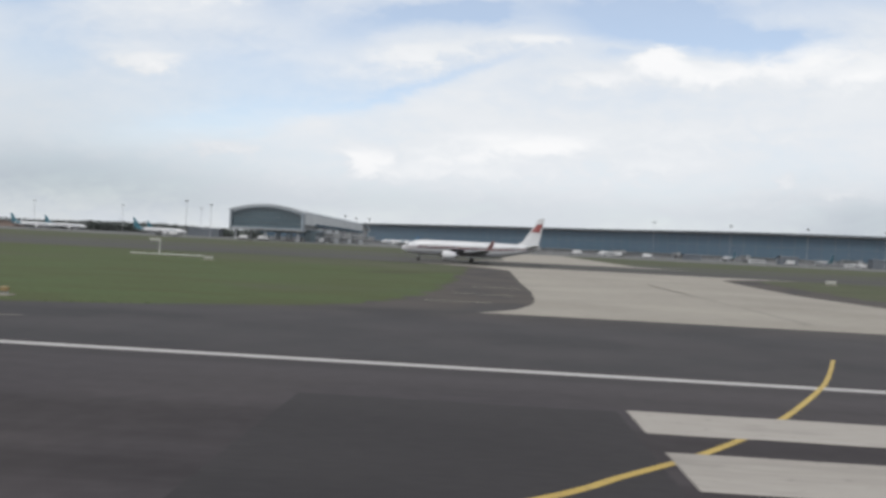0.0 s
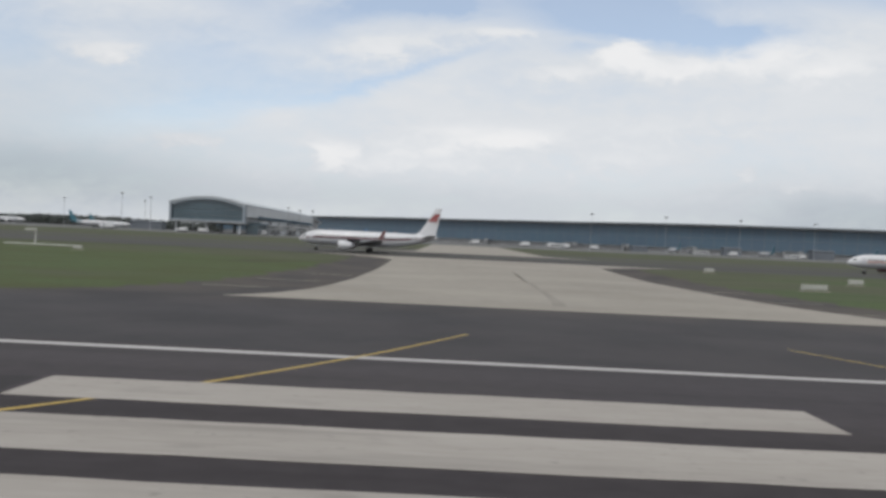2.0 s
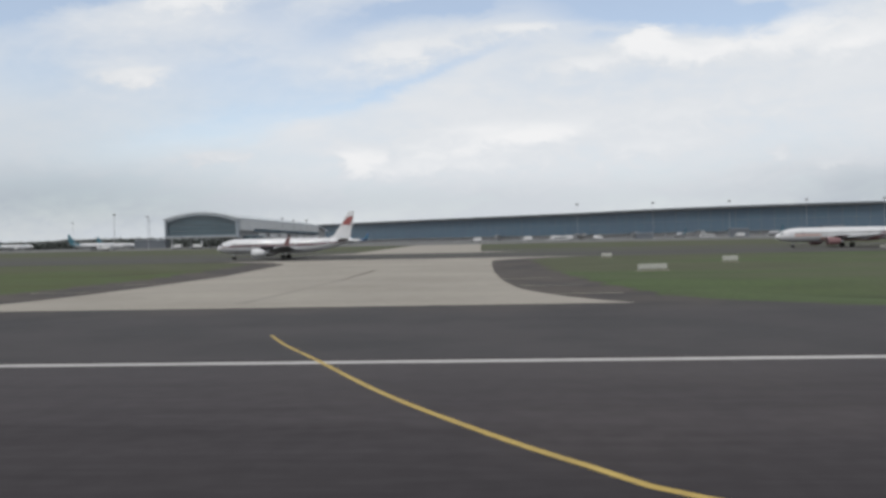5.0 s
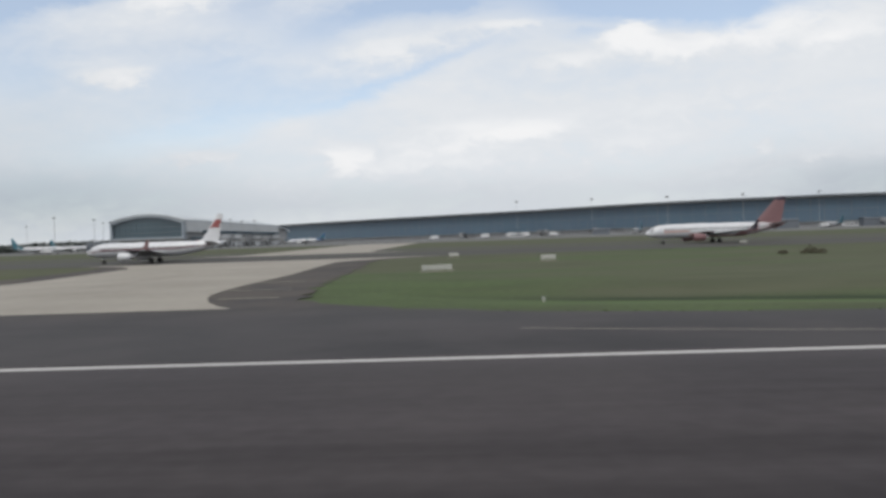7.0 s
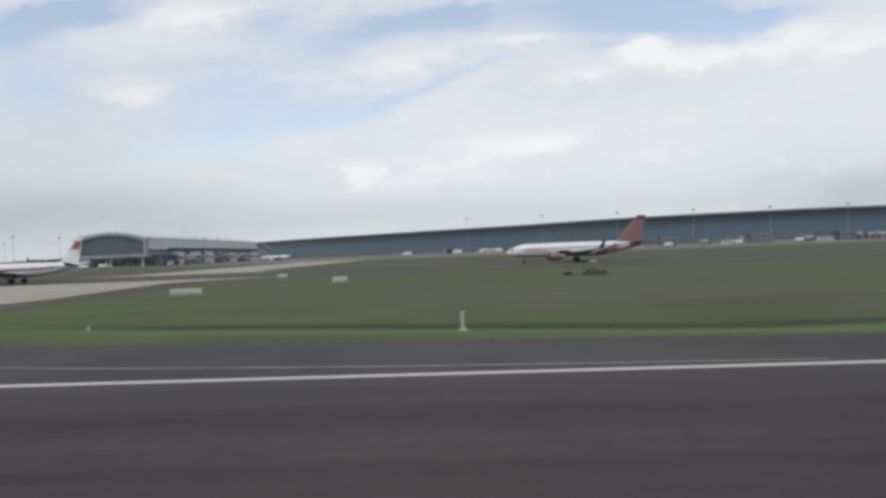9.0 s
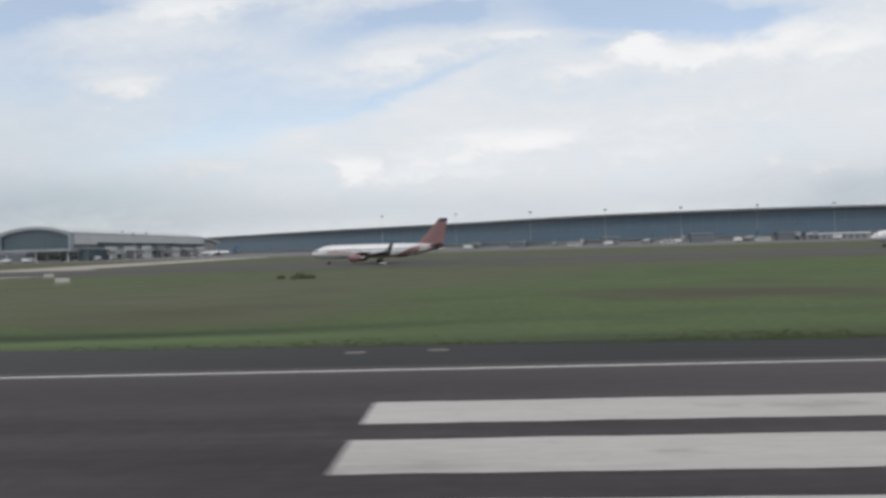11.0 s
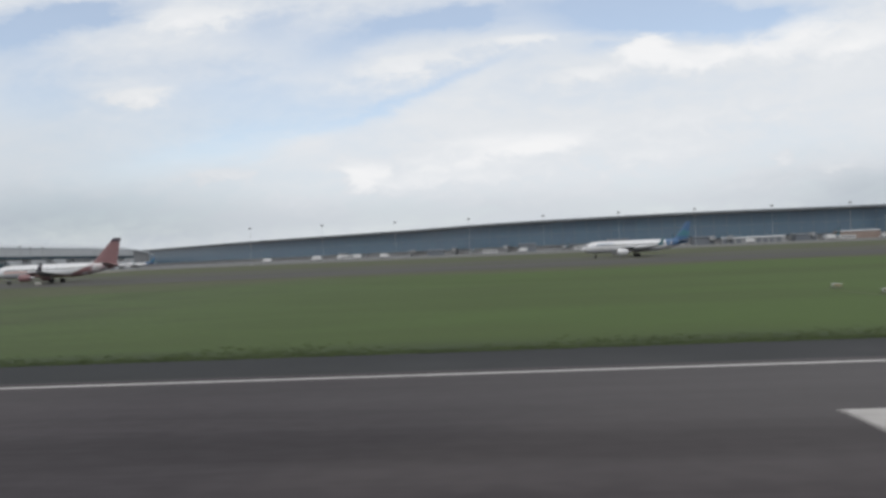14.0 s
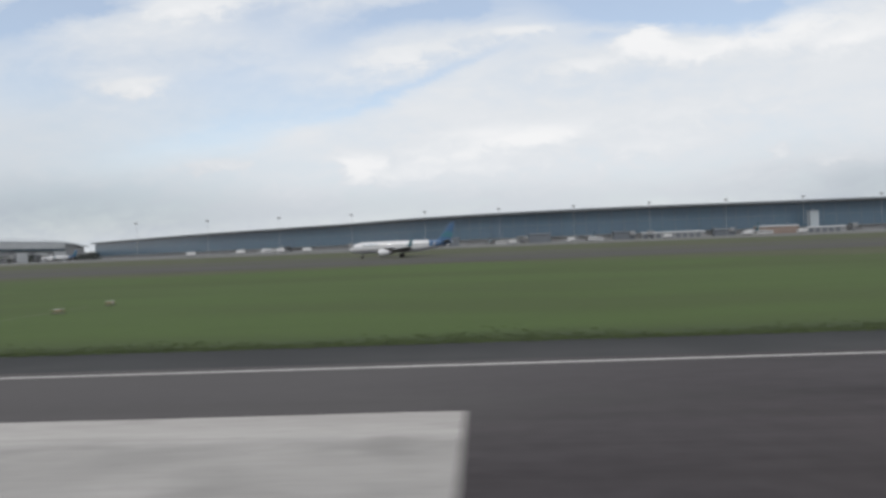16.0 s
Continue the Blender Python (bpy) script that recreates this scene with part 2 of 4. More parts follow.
def grass_material():
    """Lush green, worn to straw and earth in long patches; drier away from the runway."""
    m = bpy.data.materials.new("grass")
    m.use_nodes = True
    nt = m.node_tree
    p = nt.nodes["Principled BSDF"]
    tc = nt.nodes.new("ShaderNodeTexCoord")

    def tex(scale, stretch, detail=6):
        mp = nt.nodes.new("ShaderNodeMapping")
        mp.inputs["Scale"].default_value = stretch
        nt.links.new(tc.outputs["Object"], mp.inputs[0])
        n = nt.nodes.new("ShaderNodeTexNoise")
        n.inputs["Scale"].default_value, n.inputs["Detail"].default_value = scale, detail
        nt.links.new(mp.outputs[0], n.inputs["Vector"])
        return n.outputs[0]

    patch, mid, fine = tex(0.03, (0.5, 1.6, 1)), tex(0.13, (0.6, 1.15, 1), 8), tex(1.6, (1, 1, 1), 3)
    sep = nt.nodes.new("ShaderNodeSeparateXYZ")
    nt.links.new(tc.outputs["Object"], sep.inputs[0])
    x, y = sep.outputs[0], sep.outputs[1]
    wx = calc(nt, "ADD", x, calc(nt, "MULTIPLY", calc(nt, "SUBTRACT", patch, 0.5), 24.0))
    wy = calc(nt, "ADD", y, calc(nt, "MULTIPLY", calc(nt, "SUBTRACT", mid, 0.5), 9.0))

    def spots(rows):
        """Soft patches: centre along and across the runway, half-lengths, weight."""
        total = None
        for cx, cy, rx, ry, w in rows:
            a = calc(nt, "POWER", calc(nt, "MULTIPLY", calc(nt, "SUBTRACT", wx, cx), 1 / rx), 2.0)
            b = calc(nt, "POWER", calc(nt, "MULTIPLY", calc(nt, "SUBTRACT", wy, cy), 1 / ry), 2.0)
            g = calc(nt, "MULTIPLY", calc(nt, "EXPONENT", calc(nt, "MULTIPLY", calc(nt, "ADD", a, b), -1.0)), w)
            total = g if total is None else calc(nt, "ADD", total, g)
        return total

    green = blend(nt, ramp(nt, fine, ((0.3, 0.0), (0.7, 1.0))), (0.058, 0.082, 0.034), (0.078, 0.107, 0.044))
    green = blend(nt, ramp(nt, mid, ((0.45, 0.0), (0.62, 0.6))), green, (0.054, 0.067, 0.033))
    straw = blend(nt, ramp(nt, mid, ((0.3, 0.0), (0.7, 1.0))), (0.069, 0.073, 0.045), (0.088, 0.091, 0.057))
    away = calc(nt, "MULTIPLY", calc(nt, "SUBTRACT", y, 75.0), 1 / 110.0, clamp=True)
    dry = calc(nt, "ADD", calc(nt, "MULTIPLY", away, 0.66), calc(nt, "MULTIPLY", calc(nt, "SUBTRACT", patch, 0.5), 1.9))
    dry = calc(nt, "ADD", dry, spots(((125, 98, 45, 38, 0.38), (92, 76, 26, 16, 0.2), (150, 62, 26, 12, 0.15), (132, 70, 14, 17, 0.4), (60, 125, 30, 30, 0.15), (230, 105, 60, 32, -0.5), (330, 100, 70, 36, -0.5), (-60, 110, 60, 45, -0.12), (-40, 72, 40, 8, 0.2), (-25, 68, 6, 5, 0.35))))
    dry = ramp(nt, dry, ((0.10, 0.0), (0.55, 0.9)))
    lush = calc(nt, "MULTIPLY", calc(nt, "SUBTRACT", wx, 195.0), 1 / 50.0, clamp=True)
    green = blend(nt, calc(nt, "MULTIPLY", lush, 0.75), green, (0.063, 0.098, 0.028))
    green = blend(nt, calc(nt, "MULTIPLY", lush, ramp(nt, patch, ((0.42, 0.0), (0.6, 0.6)))), green, (0.056, 0.074, 0.028))
    poor = calc(nt, "MULTIPLY", calc(nt, "SUBTRACT", 8.0, wx), 1 / 20.0, clamp=True)
    green = blend(nt, calc(nt, "MULTIPLY", poor, ramp(nt, mid, ((0.38, 0.2), (0.62, 0.7)))), green, (0.071, 0.079, 0.032))
    col = blend(nt, dry, green, straw)
    earth = calc(nt, "MINIMUM", spots(((176, 67.5, 13, 5.5, 1.3), (164, 75, 9, 4, 0.6), (196, 80, 9, 3, 0.3), (128, 62, 9, 7, 0.4), (-22, 119, 4.5, 3.6, 0.7), (-17, 124, 3, 3, 0.4), (92, 48, 5, 3, 0.35))), 0.85)
    col = blend(nt, earth, col, (0.058, 0.049, 0.037))
    # shade of the ditch painted as a dark green band, and a mown green rim between it and the pavement
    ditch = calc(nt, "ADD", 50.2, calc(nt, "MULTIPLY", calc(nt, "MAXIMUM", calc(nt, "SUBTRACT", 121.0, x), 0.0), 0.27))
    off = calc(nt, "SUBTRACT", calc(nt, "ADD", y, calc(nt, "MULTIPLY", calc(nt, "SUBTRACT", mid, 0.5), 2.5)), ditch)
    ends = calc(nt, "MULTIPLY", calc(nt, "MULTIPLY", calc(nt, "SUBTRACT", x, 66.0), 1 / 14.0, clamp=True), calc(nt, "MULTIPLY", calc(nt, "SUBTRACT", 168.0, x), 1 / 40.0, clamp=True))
    ditch_shade = calc(nt, "EXPONENT", calc(nt, "MULTIPLY", calc(nt, "POWER", calc(nt, "MULTIPLY", off, 1 / 2.2), 2.0), -1.0))
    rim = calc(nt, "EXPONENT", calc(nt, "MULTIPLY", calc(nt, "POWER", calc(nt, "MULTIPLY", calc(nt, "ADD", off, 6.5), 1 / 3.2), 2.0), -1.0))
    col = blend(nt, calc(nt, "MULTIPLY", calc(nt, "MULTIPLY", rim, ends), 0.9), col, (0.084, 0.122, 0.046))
    col = blend(nt, calc(nt, "MULTIPLY", calc(nt, "MULTIPLY", ditch_shade, ends), 0.95), col, (0.026, 0.038, 0.019))
    verge = calc(nt, "SUBTRACT", calc(nt, "ADD", y, calc(nt, "MULTIPLY", calc(nt, "SUBTRACT", mid, 0.5), 5.0)), 35.4)
    verge = calc(nt, "EXPONENT", calc(nt, "MULTIPLY", calc(nt, "POWER", calc(nt, "MULTIPLY", verge, 1 / 3.2), 2.0), -1.0))
    verge = calc(nt, "MULTIPLY", verge, calc(nt, "MULTIPLY", calc(nt, "SUBTRACT", x, 118.0), 1 / 35.0, clamp=True))
    col = blend(nt, calc(nt, "MULTIPLY", verge, 0.85), col, (0.036, 0.046, 0.027))
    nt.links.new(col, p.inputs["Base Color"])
    p.inputs["Roughness"].default_value = 0.95
    p.inputs["Specular IOR Level"].default_value = 0.15
    b = nt.nodes.new("ShaderNodeBump")
    b.inputs["Strength"].default_value, b.inputs["Distance"].default_value = 0.3, 0.15
    nt.links.new(fine, b.inputs["Height"])
    nt.links.new(b.outputs[0], p.inputs["Normal"])
    return m


ASPHALT, GRASS = asphalt_material(), grass_material()
SHOULDER = surface("shoulder_asphalt", (0.033, 0.0315, 0.0345), (0.058, 0.0555, 0.058), 9.0, (0.3, 1, 1), 0.9, bump=0.4, fine=30, spread=0.5, gloss=0.2)


def dusty_shoulder():
    """The shoulder's asphalt, with brown earth washed over it away from the runway."""
    m = SHOULDER.copy()
    m.name = "dusty_shoulder_asphalt"
    nt = m.node_tree
    p = nt.nodes["Principled BSDF"]
    base = p.inputs["Base Color"].links[0].from_socket
    tc = nt.nodes.new("ShaderNodeTexCoord")
    n = nt.nodes.new("ShaderNodeTexNoise")
    n.inputs["Scale"].default_value, n.inputs["Detail"].default_value = 0.14, 6
    nt.links.new(tc.outputs["Object"], n.inputs["Vector"])
    sep = nt.nodes.new("ShaderNodeSeparateXYZ")
    nt.links.new(tc.outputs["Object"], sep.inputs[0])
    far = calc(nt, "MULTIPLY", calc(nt, "SUBTRACT", sep.outputs[1], 46.0), 1 / 16.0, clamp=True)
    fac = calc(nt, "MULTIPLY", far, ramp(nt, n.outputs[0], ((0.38, 0.2), (0.6, 0.95))))
    col = blend(nt, fac, base, (0.083, 0.068, 0.053))
    # beside the plain runway the strip is newer and darker; by the exit it is washed brown
    x = calc(nt, "ADD", sep.outputs[0], calc(nt, "MULTIPLY", calc(nt, "SUBTRACT", n.outputs[0], 0.5), 40.0))
    newer = calc(nt, "MULTIPLY", calc(nt, "SUBTRACT", x, 118.0), 1 / 40.0, clamp=True)
    washed = calc(nt, "MULTIPLY", calc(nt, "SUBTRACT", 1.0, newer), ramp(nt, n.outputs[0], ((0.35, 0.05), (0.65, 0.5))))
    col = blend(nt, washed, col, (0.072, 0.065, 0.067))
    col = blend(nt, calc(nt, "MULTIPLY", newer, 0.9), col, (0.024, 0.026, 0.0275))
    aged = calc(nt, "MULTIPLY", calc(nt, "MULTIPLY", calc(nt, "SUBTRACT", x, 225.0), 1 / 40.0, clamp=True), calc(nt, "MULTIPLY", calc(nt, "SUBTRACT", 35.0, sep.outputs[1]), 1 / 4.0, clamp=True))
    nt.links.new(blend(nt, calc(nt, "MULTIPLY", aged, ramp(nt, n.outputs[0], ((0.35, 0.35), (0.65, 0.8)))), col, (0.056, 0.056, 0.058)), p.inputs["Base Color"])
    return m


DUSTY = dusty_shoulder()
TAXI = surface("taxiway_asphalt", (0.054, 0.052, 0.049), (0.080, 0.077, 0.072), 14.0, (0.2, 1, 1), 0.9, bump=0.3, fine=20, spread=0.5, gloss=0.2)
GLAZING = surface("grey_glazing", (0.044, 0.072, 0.090), (0.068, 0.104, 0.124), 14.0, (1, 1, 0.4), 0.15, fine=4, spread=0.6, gloss=0.8, coat=0.4)
CONCRETE = surface("concrete_pavement", (0.212, 0.190, 0.160), (0.318, 0.290, 0.248), 12.0, (0.6, 1, 1), 0.85, bump=0.2, fine=14, spread=0.55)
APRON = surface("apron_concrete", (0.078, 0.077, 0.075), (0.122, 0.120, 0.116), 20.0, (0.3, 1, 1), 0.85, bump=0.2, fine=14, spread=0.5)
PAINT = surface("worn_white_paint", (0.292, 0.276, 0.264), (0.438, 0.419, 0.404), 5.0, (0.25, 1.6, 1), 0.75, bump=0.3, fine=14, spread=0.6)
DIRTY_PAINT = surface("dirty_white_paint", (0.258, 0.235, 0.211), (0.382, 0.354, 0.322), 5.0, (0.25, 1.6, 1), 0.8, bump=0.3, fine=14, spread=0.6, gloss=0.3)
EDGE_PAINT = surface("edge_line_paint", (0.32, 0.305, 0.295), (0.44, 0.425, 0.41), 3.0, (0.25, 1, 1), 0.7, bump=0.2, fine=20, spread=0.6)
YELLOW = surface("yellow_paint", (0.37, 0.25, 0.05), (0.49, 0.355, 0.095), 2.0, (1, 1, 1), 0.7, bump=0.3, fine=10, spread=0.6)
PALE_LINE = surface("faded_line_paint", (0.23, 0.205, 0.16), (0.35, 0.32, 0.26), 2.0, (0.3, 1, 1), 0.8, spread=0.6)
STREAK = surface("dull_streak", (0.10, 0.095, 0.088), (0.19, 0.18, 0.165), 4.0, (1, 0.3, 1), 0.85, spread=0.6)
PATCH = surface("patch_asphalt", (0.030, 0.028, 0.030), (0.047, 0.043, 0.045), 6.0, (0.3, 1, 1), 0.9, bump=0.4, fine=30, spread=0.5, gloss=0.2)
SEAL = surface("faint_sealant", (0.185, 0.167, 0.143), (0.255, 0.232, 0.20), 3.0, (1, 0.3, 1), 0.85, spread=0.5)


def wear(m, amount):
    """Lets the dark asphalt show through scuffed spots and tyre tracks of a painted surface."""
    nt = m.node_tree
    p = nt.nodes["Principled BSDF"]
    base = p.inputs["Base Color"].links[0].from_socket
    tc = nt.nodes.new("ShaderNodeTexCoord")
    fac = None
    for scale, stretch, lo, hi in ((0.55, (0.5, 1, 1), 0.56, 0.72), (0.9, (0.06, 1, 1), 0.56, 0.75), (3.0, (1, 1, 1), 0.6, 0.75)):
        mp = nt.nodes.new("ShaderNodeMapping")
        mp.inputs["Scale"].default_value = stretch
        nt.links.new(tc.outputs["Object"], mp.inputs[0])
        n = nt.nodes.new("ShaderNodeTexNoise")
        n.inputs["Scale"].default_value, n.inputs["Detail"].default_value = scale, 6
        nt.links.new(mp.outputs[0], n.inputs["Vector"])
        g = ramp(nt, n.outputs[0], ((lo, 0.0), (hi, amount)))
        fac = g if fac is None else calc(nt, "MAXIMUM", fac, g)
    nt.links.new(blend(nt, fac, base, (0.085, 0.077, 0.072)), p.inputs["Base Color"])


for m in (PAINT, DIRTY_PAINT):
    wear(m, 0.32)
wear(YELLOW, 0.5)


def stained_paint():
    """White paint with a straight-edged field of tyre dirt towards its far end."""
    m = PAINT.copy()
    m.name = "stained_white_paint"
    nt = m.node_tree
    p = nt.nodes["Principled BSDF"]
    base = p.inputs["Base Color"].links[0].from_socket
    tc = nt.nodes.new("ShaderNodeTexCoord")
    sep = nt.nodes.new("ShaderNodeSeparateXYZ")
    nt.links.new(tc.outputs["Object"], sep.inputs[0])
    n = nt.nodes.new("ShaderNodeTexNoise")
    n.inputs["Scale"].default_value, n.inputs["Detail"].default_value = 0.35, 6
    nt.links.new(tc.outputs["Object"], n.inputs["Vector"])
    wobble = calc(nt, "MULTIPLY", calc(nt, "SUBTRACT", n.outputs[0], 0.5), 3.0)
    far = calc(nt, "MULTIPLY", calc(nt, "SUBTRACT", calc(nt, "ADD", sep.outputs[0], wobble), 292.8), 2.0, clamp=True)
    inner = calc(nt, "MULTIPLY", calc(nt, "SUBTRACT", 18.4, calc(nt, "ADD", sep.outputs[1], wobble)), 1.2, clamp=True)
    fac = calc(nt, "MULTIPLY", calc(nt, "MULTIPLY", far, inner), ramp(nt, n.outputs[0], ((0.3, 0.3), (0.7, 0.62))))
    nt.links.new(blend(nt, fac, base, (0.18, 0.174, 0.168)), p.inputs["Base Color"])
    return m


STAINED = stained_paint()
PATH_EDGE = surface("mossy_concrete", (0.085, 0.088, 0.062), (0.125, 0.125, 0.095), 2.0, (1, 1, 1), 0.9, spread=0.6)
RUBBER = surface("tyre_rubber", (0.018, 0.017, 0.017), (0.04, 0.038, 0.036), 0.5, rough=0.85, bump=0.2)
WHITE = surface("aircraft_white", (0.55, 0.55, 0.565), (0.66, 0.66, 0.67), 5.0, (0.3, 1, 1), 0.35, fine=6, spread=0.8, coat=0.3)
BELLY = surface("belly_grey", (0.50, 0.50, 0.53), (0.60, 0.60, 0.63), 4.0, (0.3, 1, 1), 0.4, fine=6, spread=0.8)
RED = surface("livery_red", (0.26, 0.07, 0.07), (0.34, 0.105, 0.10), 3.0, rough=0.4, spread=0.8)
MAROON = surface("livery_maroon", (0.17, 0.088, 0.092), (0.24, 0.13, 0.135), 3.0, (0.5, 1, 1), 0.45, spread=0.8)
FADED_RED = surface("livery_pale_red", (0.46, 0.29, 0.27), (0.56, 0.40, 0.37), 3.0, (0.5, 1, 1), 0.45, spread=0.8)
STRIPE = surface("livery_dark_red", (0.15, 0.042, 0.05), (0.21, 0.065, 0.07), 3.0, rough=0.4, spread=0.8)
NAVY_LINE = surface("livery_dark_line", (0.035, 0.03, 0.045), (0.07, 0.05, 0.07), 2.0, rough=0.45)
BLUE = surface("livery_blue", (0.040, 0.092, 0.195), (0.065, 0.14, 0.26), 3.0, rough=0.4, spread=0.7)
TEAL = surface("livery_teal", (0.03, 0.10, 0.14), (0.06, 0.20, 0.25), 3.0, rough=0.4, spread=0.7)
WING = surface("wing_grey", (0.22, 0.225, 0.235), (0.33, 0.335, 0.345), 2.5, (1, 0.3, 1), 0.4, metal=0.3, spread=0.7)
METAL = surface("bare_metal", (0.30, 0.30, 0.31), (0.5, 0.5, 0.51), 0.8, rough=0.35, metal=0.9)
DARK = surface("dark_opening", (0.035, 0.036, 0.038), (0.06, 0.06, 0.064), 1.0, rough=0.5)
PANE = surface("dark_window_glass", (0.016, 0.022, 0.028), (0.035, 0.045, 0.055), 1.0, rough=0.08)
FACADE = surface("facade_glass", (0.090, 0.122, 0.172), (0.090, 0.156, 0.202), 70.0, (1, 1, 0.2), 0.18, fine=3, spread=0.5, per_piece=0.2, gloss=0.5)
EAVES = surface("weathered_eaves", (0.12, 0.135, 0.155), (0.22, 0.235, 0.255), 40.0, (1, 1, 0.3), 0.6, fine=5, spread=0.6)
GATE_WALL = surface("gate_wall", (0.105, 0.120, 0.140), (0.160, 0.175, 0.195), 9.0, rough=0.75, spread=0.7)
FACADE_CORE = surface("facade_core", (0.14, 0.15, 0.155), (0.19, 0.20, 0.205), 8.0, rough=0.8)
PALE_PANEL = surface("pale_blue_panel", (0.30, 0.335, 0.365), (0.40, 0.435, 0.465), 6.0, (1, 1, 0.3), 0.5, spread=0.7)
CLADDING = surface("white_cladding", (0.46, 0.475, 0.485), (0.58, 0.59, 0.60), 12.0, (0.4, 1, 1), 0.5, spread=0.7)
RIM = surface("pale_blue_cladding", (0.24, 0.275, 0.31), (0.31, 0.345, 0.38), 10.0, (1, 1, 0.5), 0.5, spread=0.7)
PIER_ROOF = surface("pale_roof_sheet", (0.40, 0.425, 0.445), (0.50, 0.525, 0.545), 16.0, (1, 0.3, 1), 0.5, spread=0.7)
ROOF = surface("roof_sheet", (0.29, 0.305, 0.32), (0.40, 0.415, 0.43), 14.0, (1, 0.3, 1), 0.45, metal=0.2, spread=0.7)
GREY_WALL = surface("grey_wall", (0.22, 0.225, 0.23), (0.32, 0.325, 0.33), 7.0, rough=0.8, bump=0.1, spread=0.7)
STEEL = surface("galvanised_steel", (0.34, 0.35, 0.36), (0.44, 0.45, 0.46), 1.5, rough=0.5, metal=0.5)
BOARD = surface("sign_board_white", (0.36, 0.36, 0.33), (0.48, 0.48, 0.44), 1.5, rough=0.6, spread=0.7)
ORANGE = surface("lamp_housing_orange", (0.22, 0.15, 0.065), (0.31, 0.22, 0.11), 0.6, rough=0.5)
LAMP = surface("lamp_glass", (0.45, 0.46, 0.46), (0.6, 0.61, 0.61), 0.5, rough=0.2)
VEHICLE = surface("vehicle_white", (0.56, 0.56, 0.56), (0.72, 0.72, 0.72), 2.0, rough=0.35, spread=0.7)
SCRUB = surface("dry_scrub", (0.055, 0.050, 0.032), (0.105, 0.092, 0.060), 0.6, rough=0.95, spread=0.7)
LEAF = surface("far_foliage", (0.075, 0.086, 0.080), (0.110, 0.121, 0.112), 20.0, rough=0.9, spread=0.7)
BROWN = surface("brown_wall", (0.20, 0.15, 0.13), (0.28, 0.22, 0.19), 10.0, rough=0.85, spread=0.7)
VERGE = surface("verge_blades", (0.058, 0.080, 0.031), (0.086, 0.114, 0.043), 3.0, rough=0.9, spread=0.6)
BLADE = surface("grass_blades", (0.050, 0.072, 0.028), (0.082, 0.110, 0.042), 6.0, rough=0.9, spread=0.6)

# ---- mesh helpers ----


def rise(y):
    """Height of the ground: level along the runway, rising gently towards the terminal."""
    if y <= 110:
        return 0.0
    if y <= 185:
        return (y - 110) / 75 * 1.4
    if y <= 600:
        return 1.4 + (y - 185) / 415 * 2.3
    return 3.7


def dip(x, y):
    """A shallow drainage hollow in the grass beside the shoulder."""
    a, b = (max(0.0, min(1.0, q)) for q in ((x - 54) / 20, (175 - x) / 50))
    return -0.8 * math.exp(-(((y - 50.4 - 0.27 * max(121 - x, 0)) / 9.0) ** 2)) * max(0.0, min(1.0, (x - between(y, EDGE_R) - 1.5) / 9.0)) * a * a * (3 - 2 * a) * b * b * (3 - 2 * b)


def smooth(ob, angle=35):
    for f in ob.data.polygons:
        f.use_smooth = True
    ob.data.set_sharp_from_angle(angle=radians(angle))
    return ob


def mesh_ob(name, bm, material, parent=None, label="", soft=False):
    bmesh.ops.recalc_face_normals(bm, faces=bm.faces)
    me = bpy.data.meshes.new(name)
    bm.to_mesh(me)
    bm.free()
    me.materials.append(material)
    ob = new(name, me)
    if parent:
        ob.parent = parent
    if label:
        ob["label"] = label
    return smooth(ob) if soft else ob


def part(name, bm, material, parent, label="", soft=False):
    return mesh_ob(name, bm, material, parent, label, soft)


def thing(name, x, y, z, turn, label, category, group=""):
    ob = new(name)
    ob.empty_display_size = 0.5
    ob.matrix_basis = pose(x, y, z, 0, 0, turn)
    return tagged(ob, label, category, group)


def block(bm, x0, x1, y0, y1, z0, z1, bevel=0.0):
    got = bmesh.ops.create_cube(bm, size=1, matrix=pose((x0 + x1) / 2, (y0 + y1) / 2, (z0 + z1) / 2) @ Matrix.Diagonal((x1 - x0, y1 - y0, z1 - z0, 1)))
    if bevel:
        edges = {e for v in got["verts"] for e in v.link_edges}
        bmesh.ops.bevel(bm, geom=list(edges), offset=bevel, segments=2, affect="EDGES", profile=0.5)
    return bm


def boxed(x0, x1, y0, y1, z0, z1, bevel=0.0):
    return block(bmesh.new(), x0, x1, y0, y1, z0, z1, bevel)


def rod(bm, a, b, r0, r1=None, sides=10):
    """A tapered round bar from a to b."""
    a, b = Vector(a), Vector(b)
    d = b - a
    m = Matrix.Translation((a + b) / 2) @ d.to_track_quat("Z", "Y").to_matrix().to_4x4()
    bmesh.ops.create_cone(bm, cap_ends=True, segments=sides, radius1=r0, radius2=r0 if r1 is None else r1, depth=d.length, matrix=m)
    return bm


def loft(rings, close=True, caps=True):
    bm = bmesh.new()
    vs = [[bm.verts.new(p) for p in ring] for ring in rings]
    n = len(rings[0])
    for a, b in zip(vs, vs[1:]):
        for k in range(n if close else n - 1):
            j = (k + 1) % n
            bm.faces.new((a[k], a[j], b[j], b[k]))
    if caps and close:
        bm.faces.new(vs[0][::-1])
        bm.faces.new(vs[-1])
    return bm


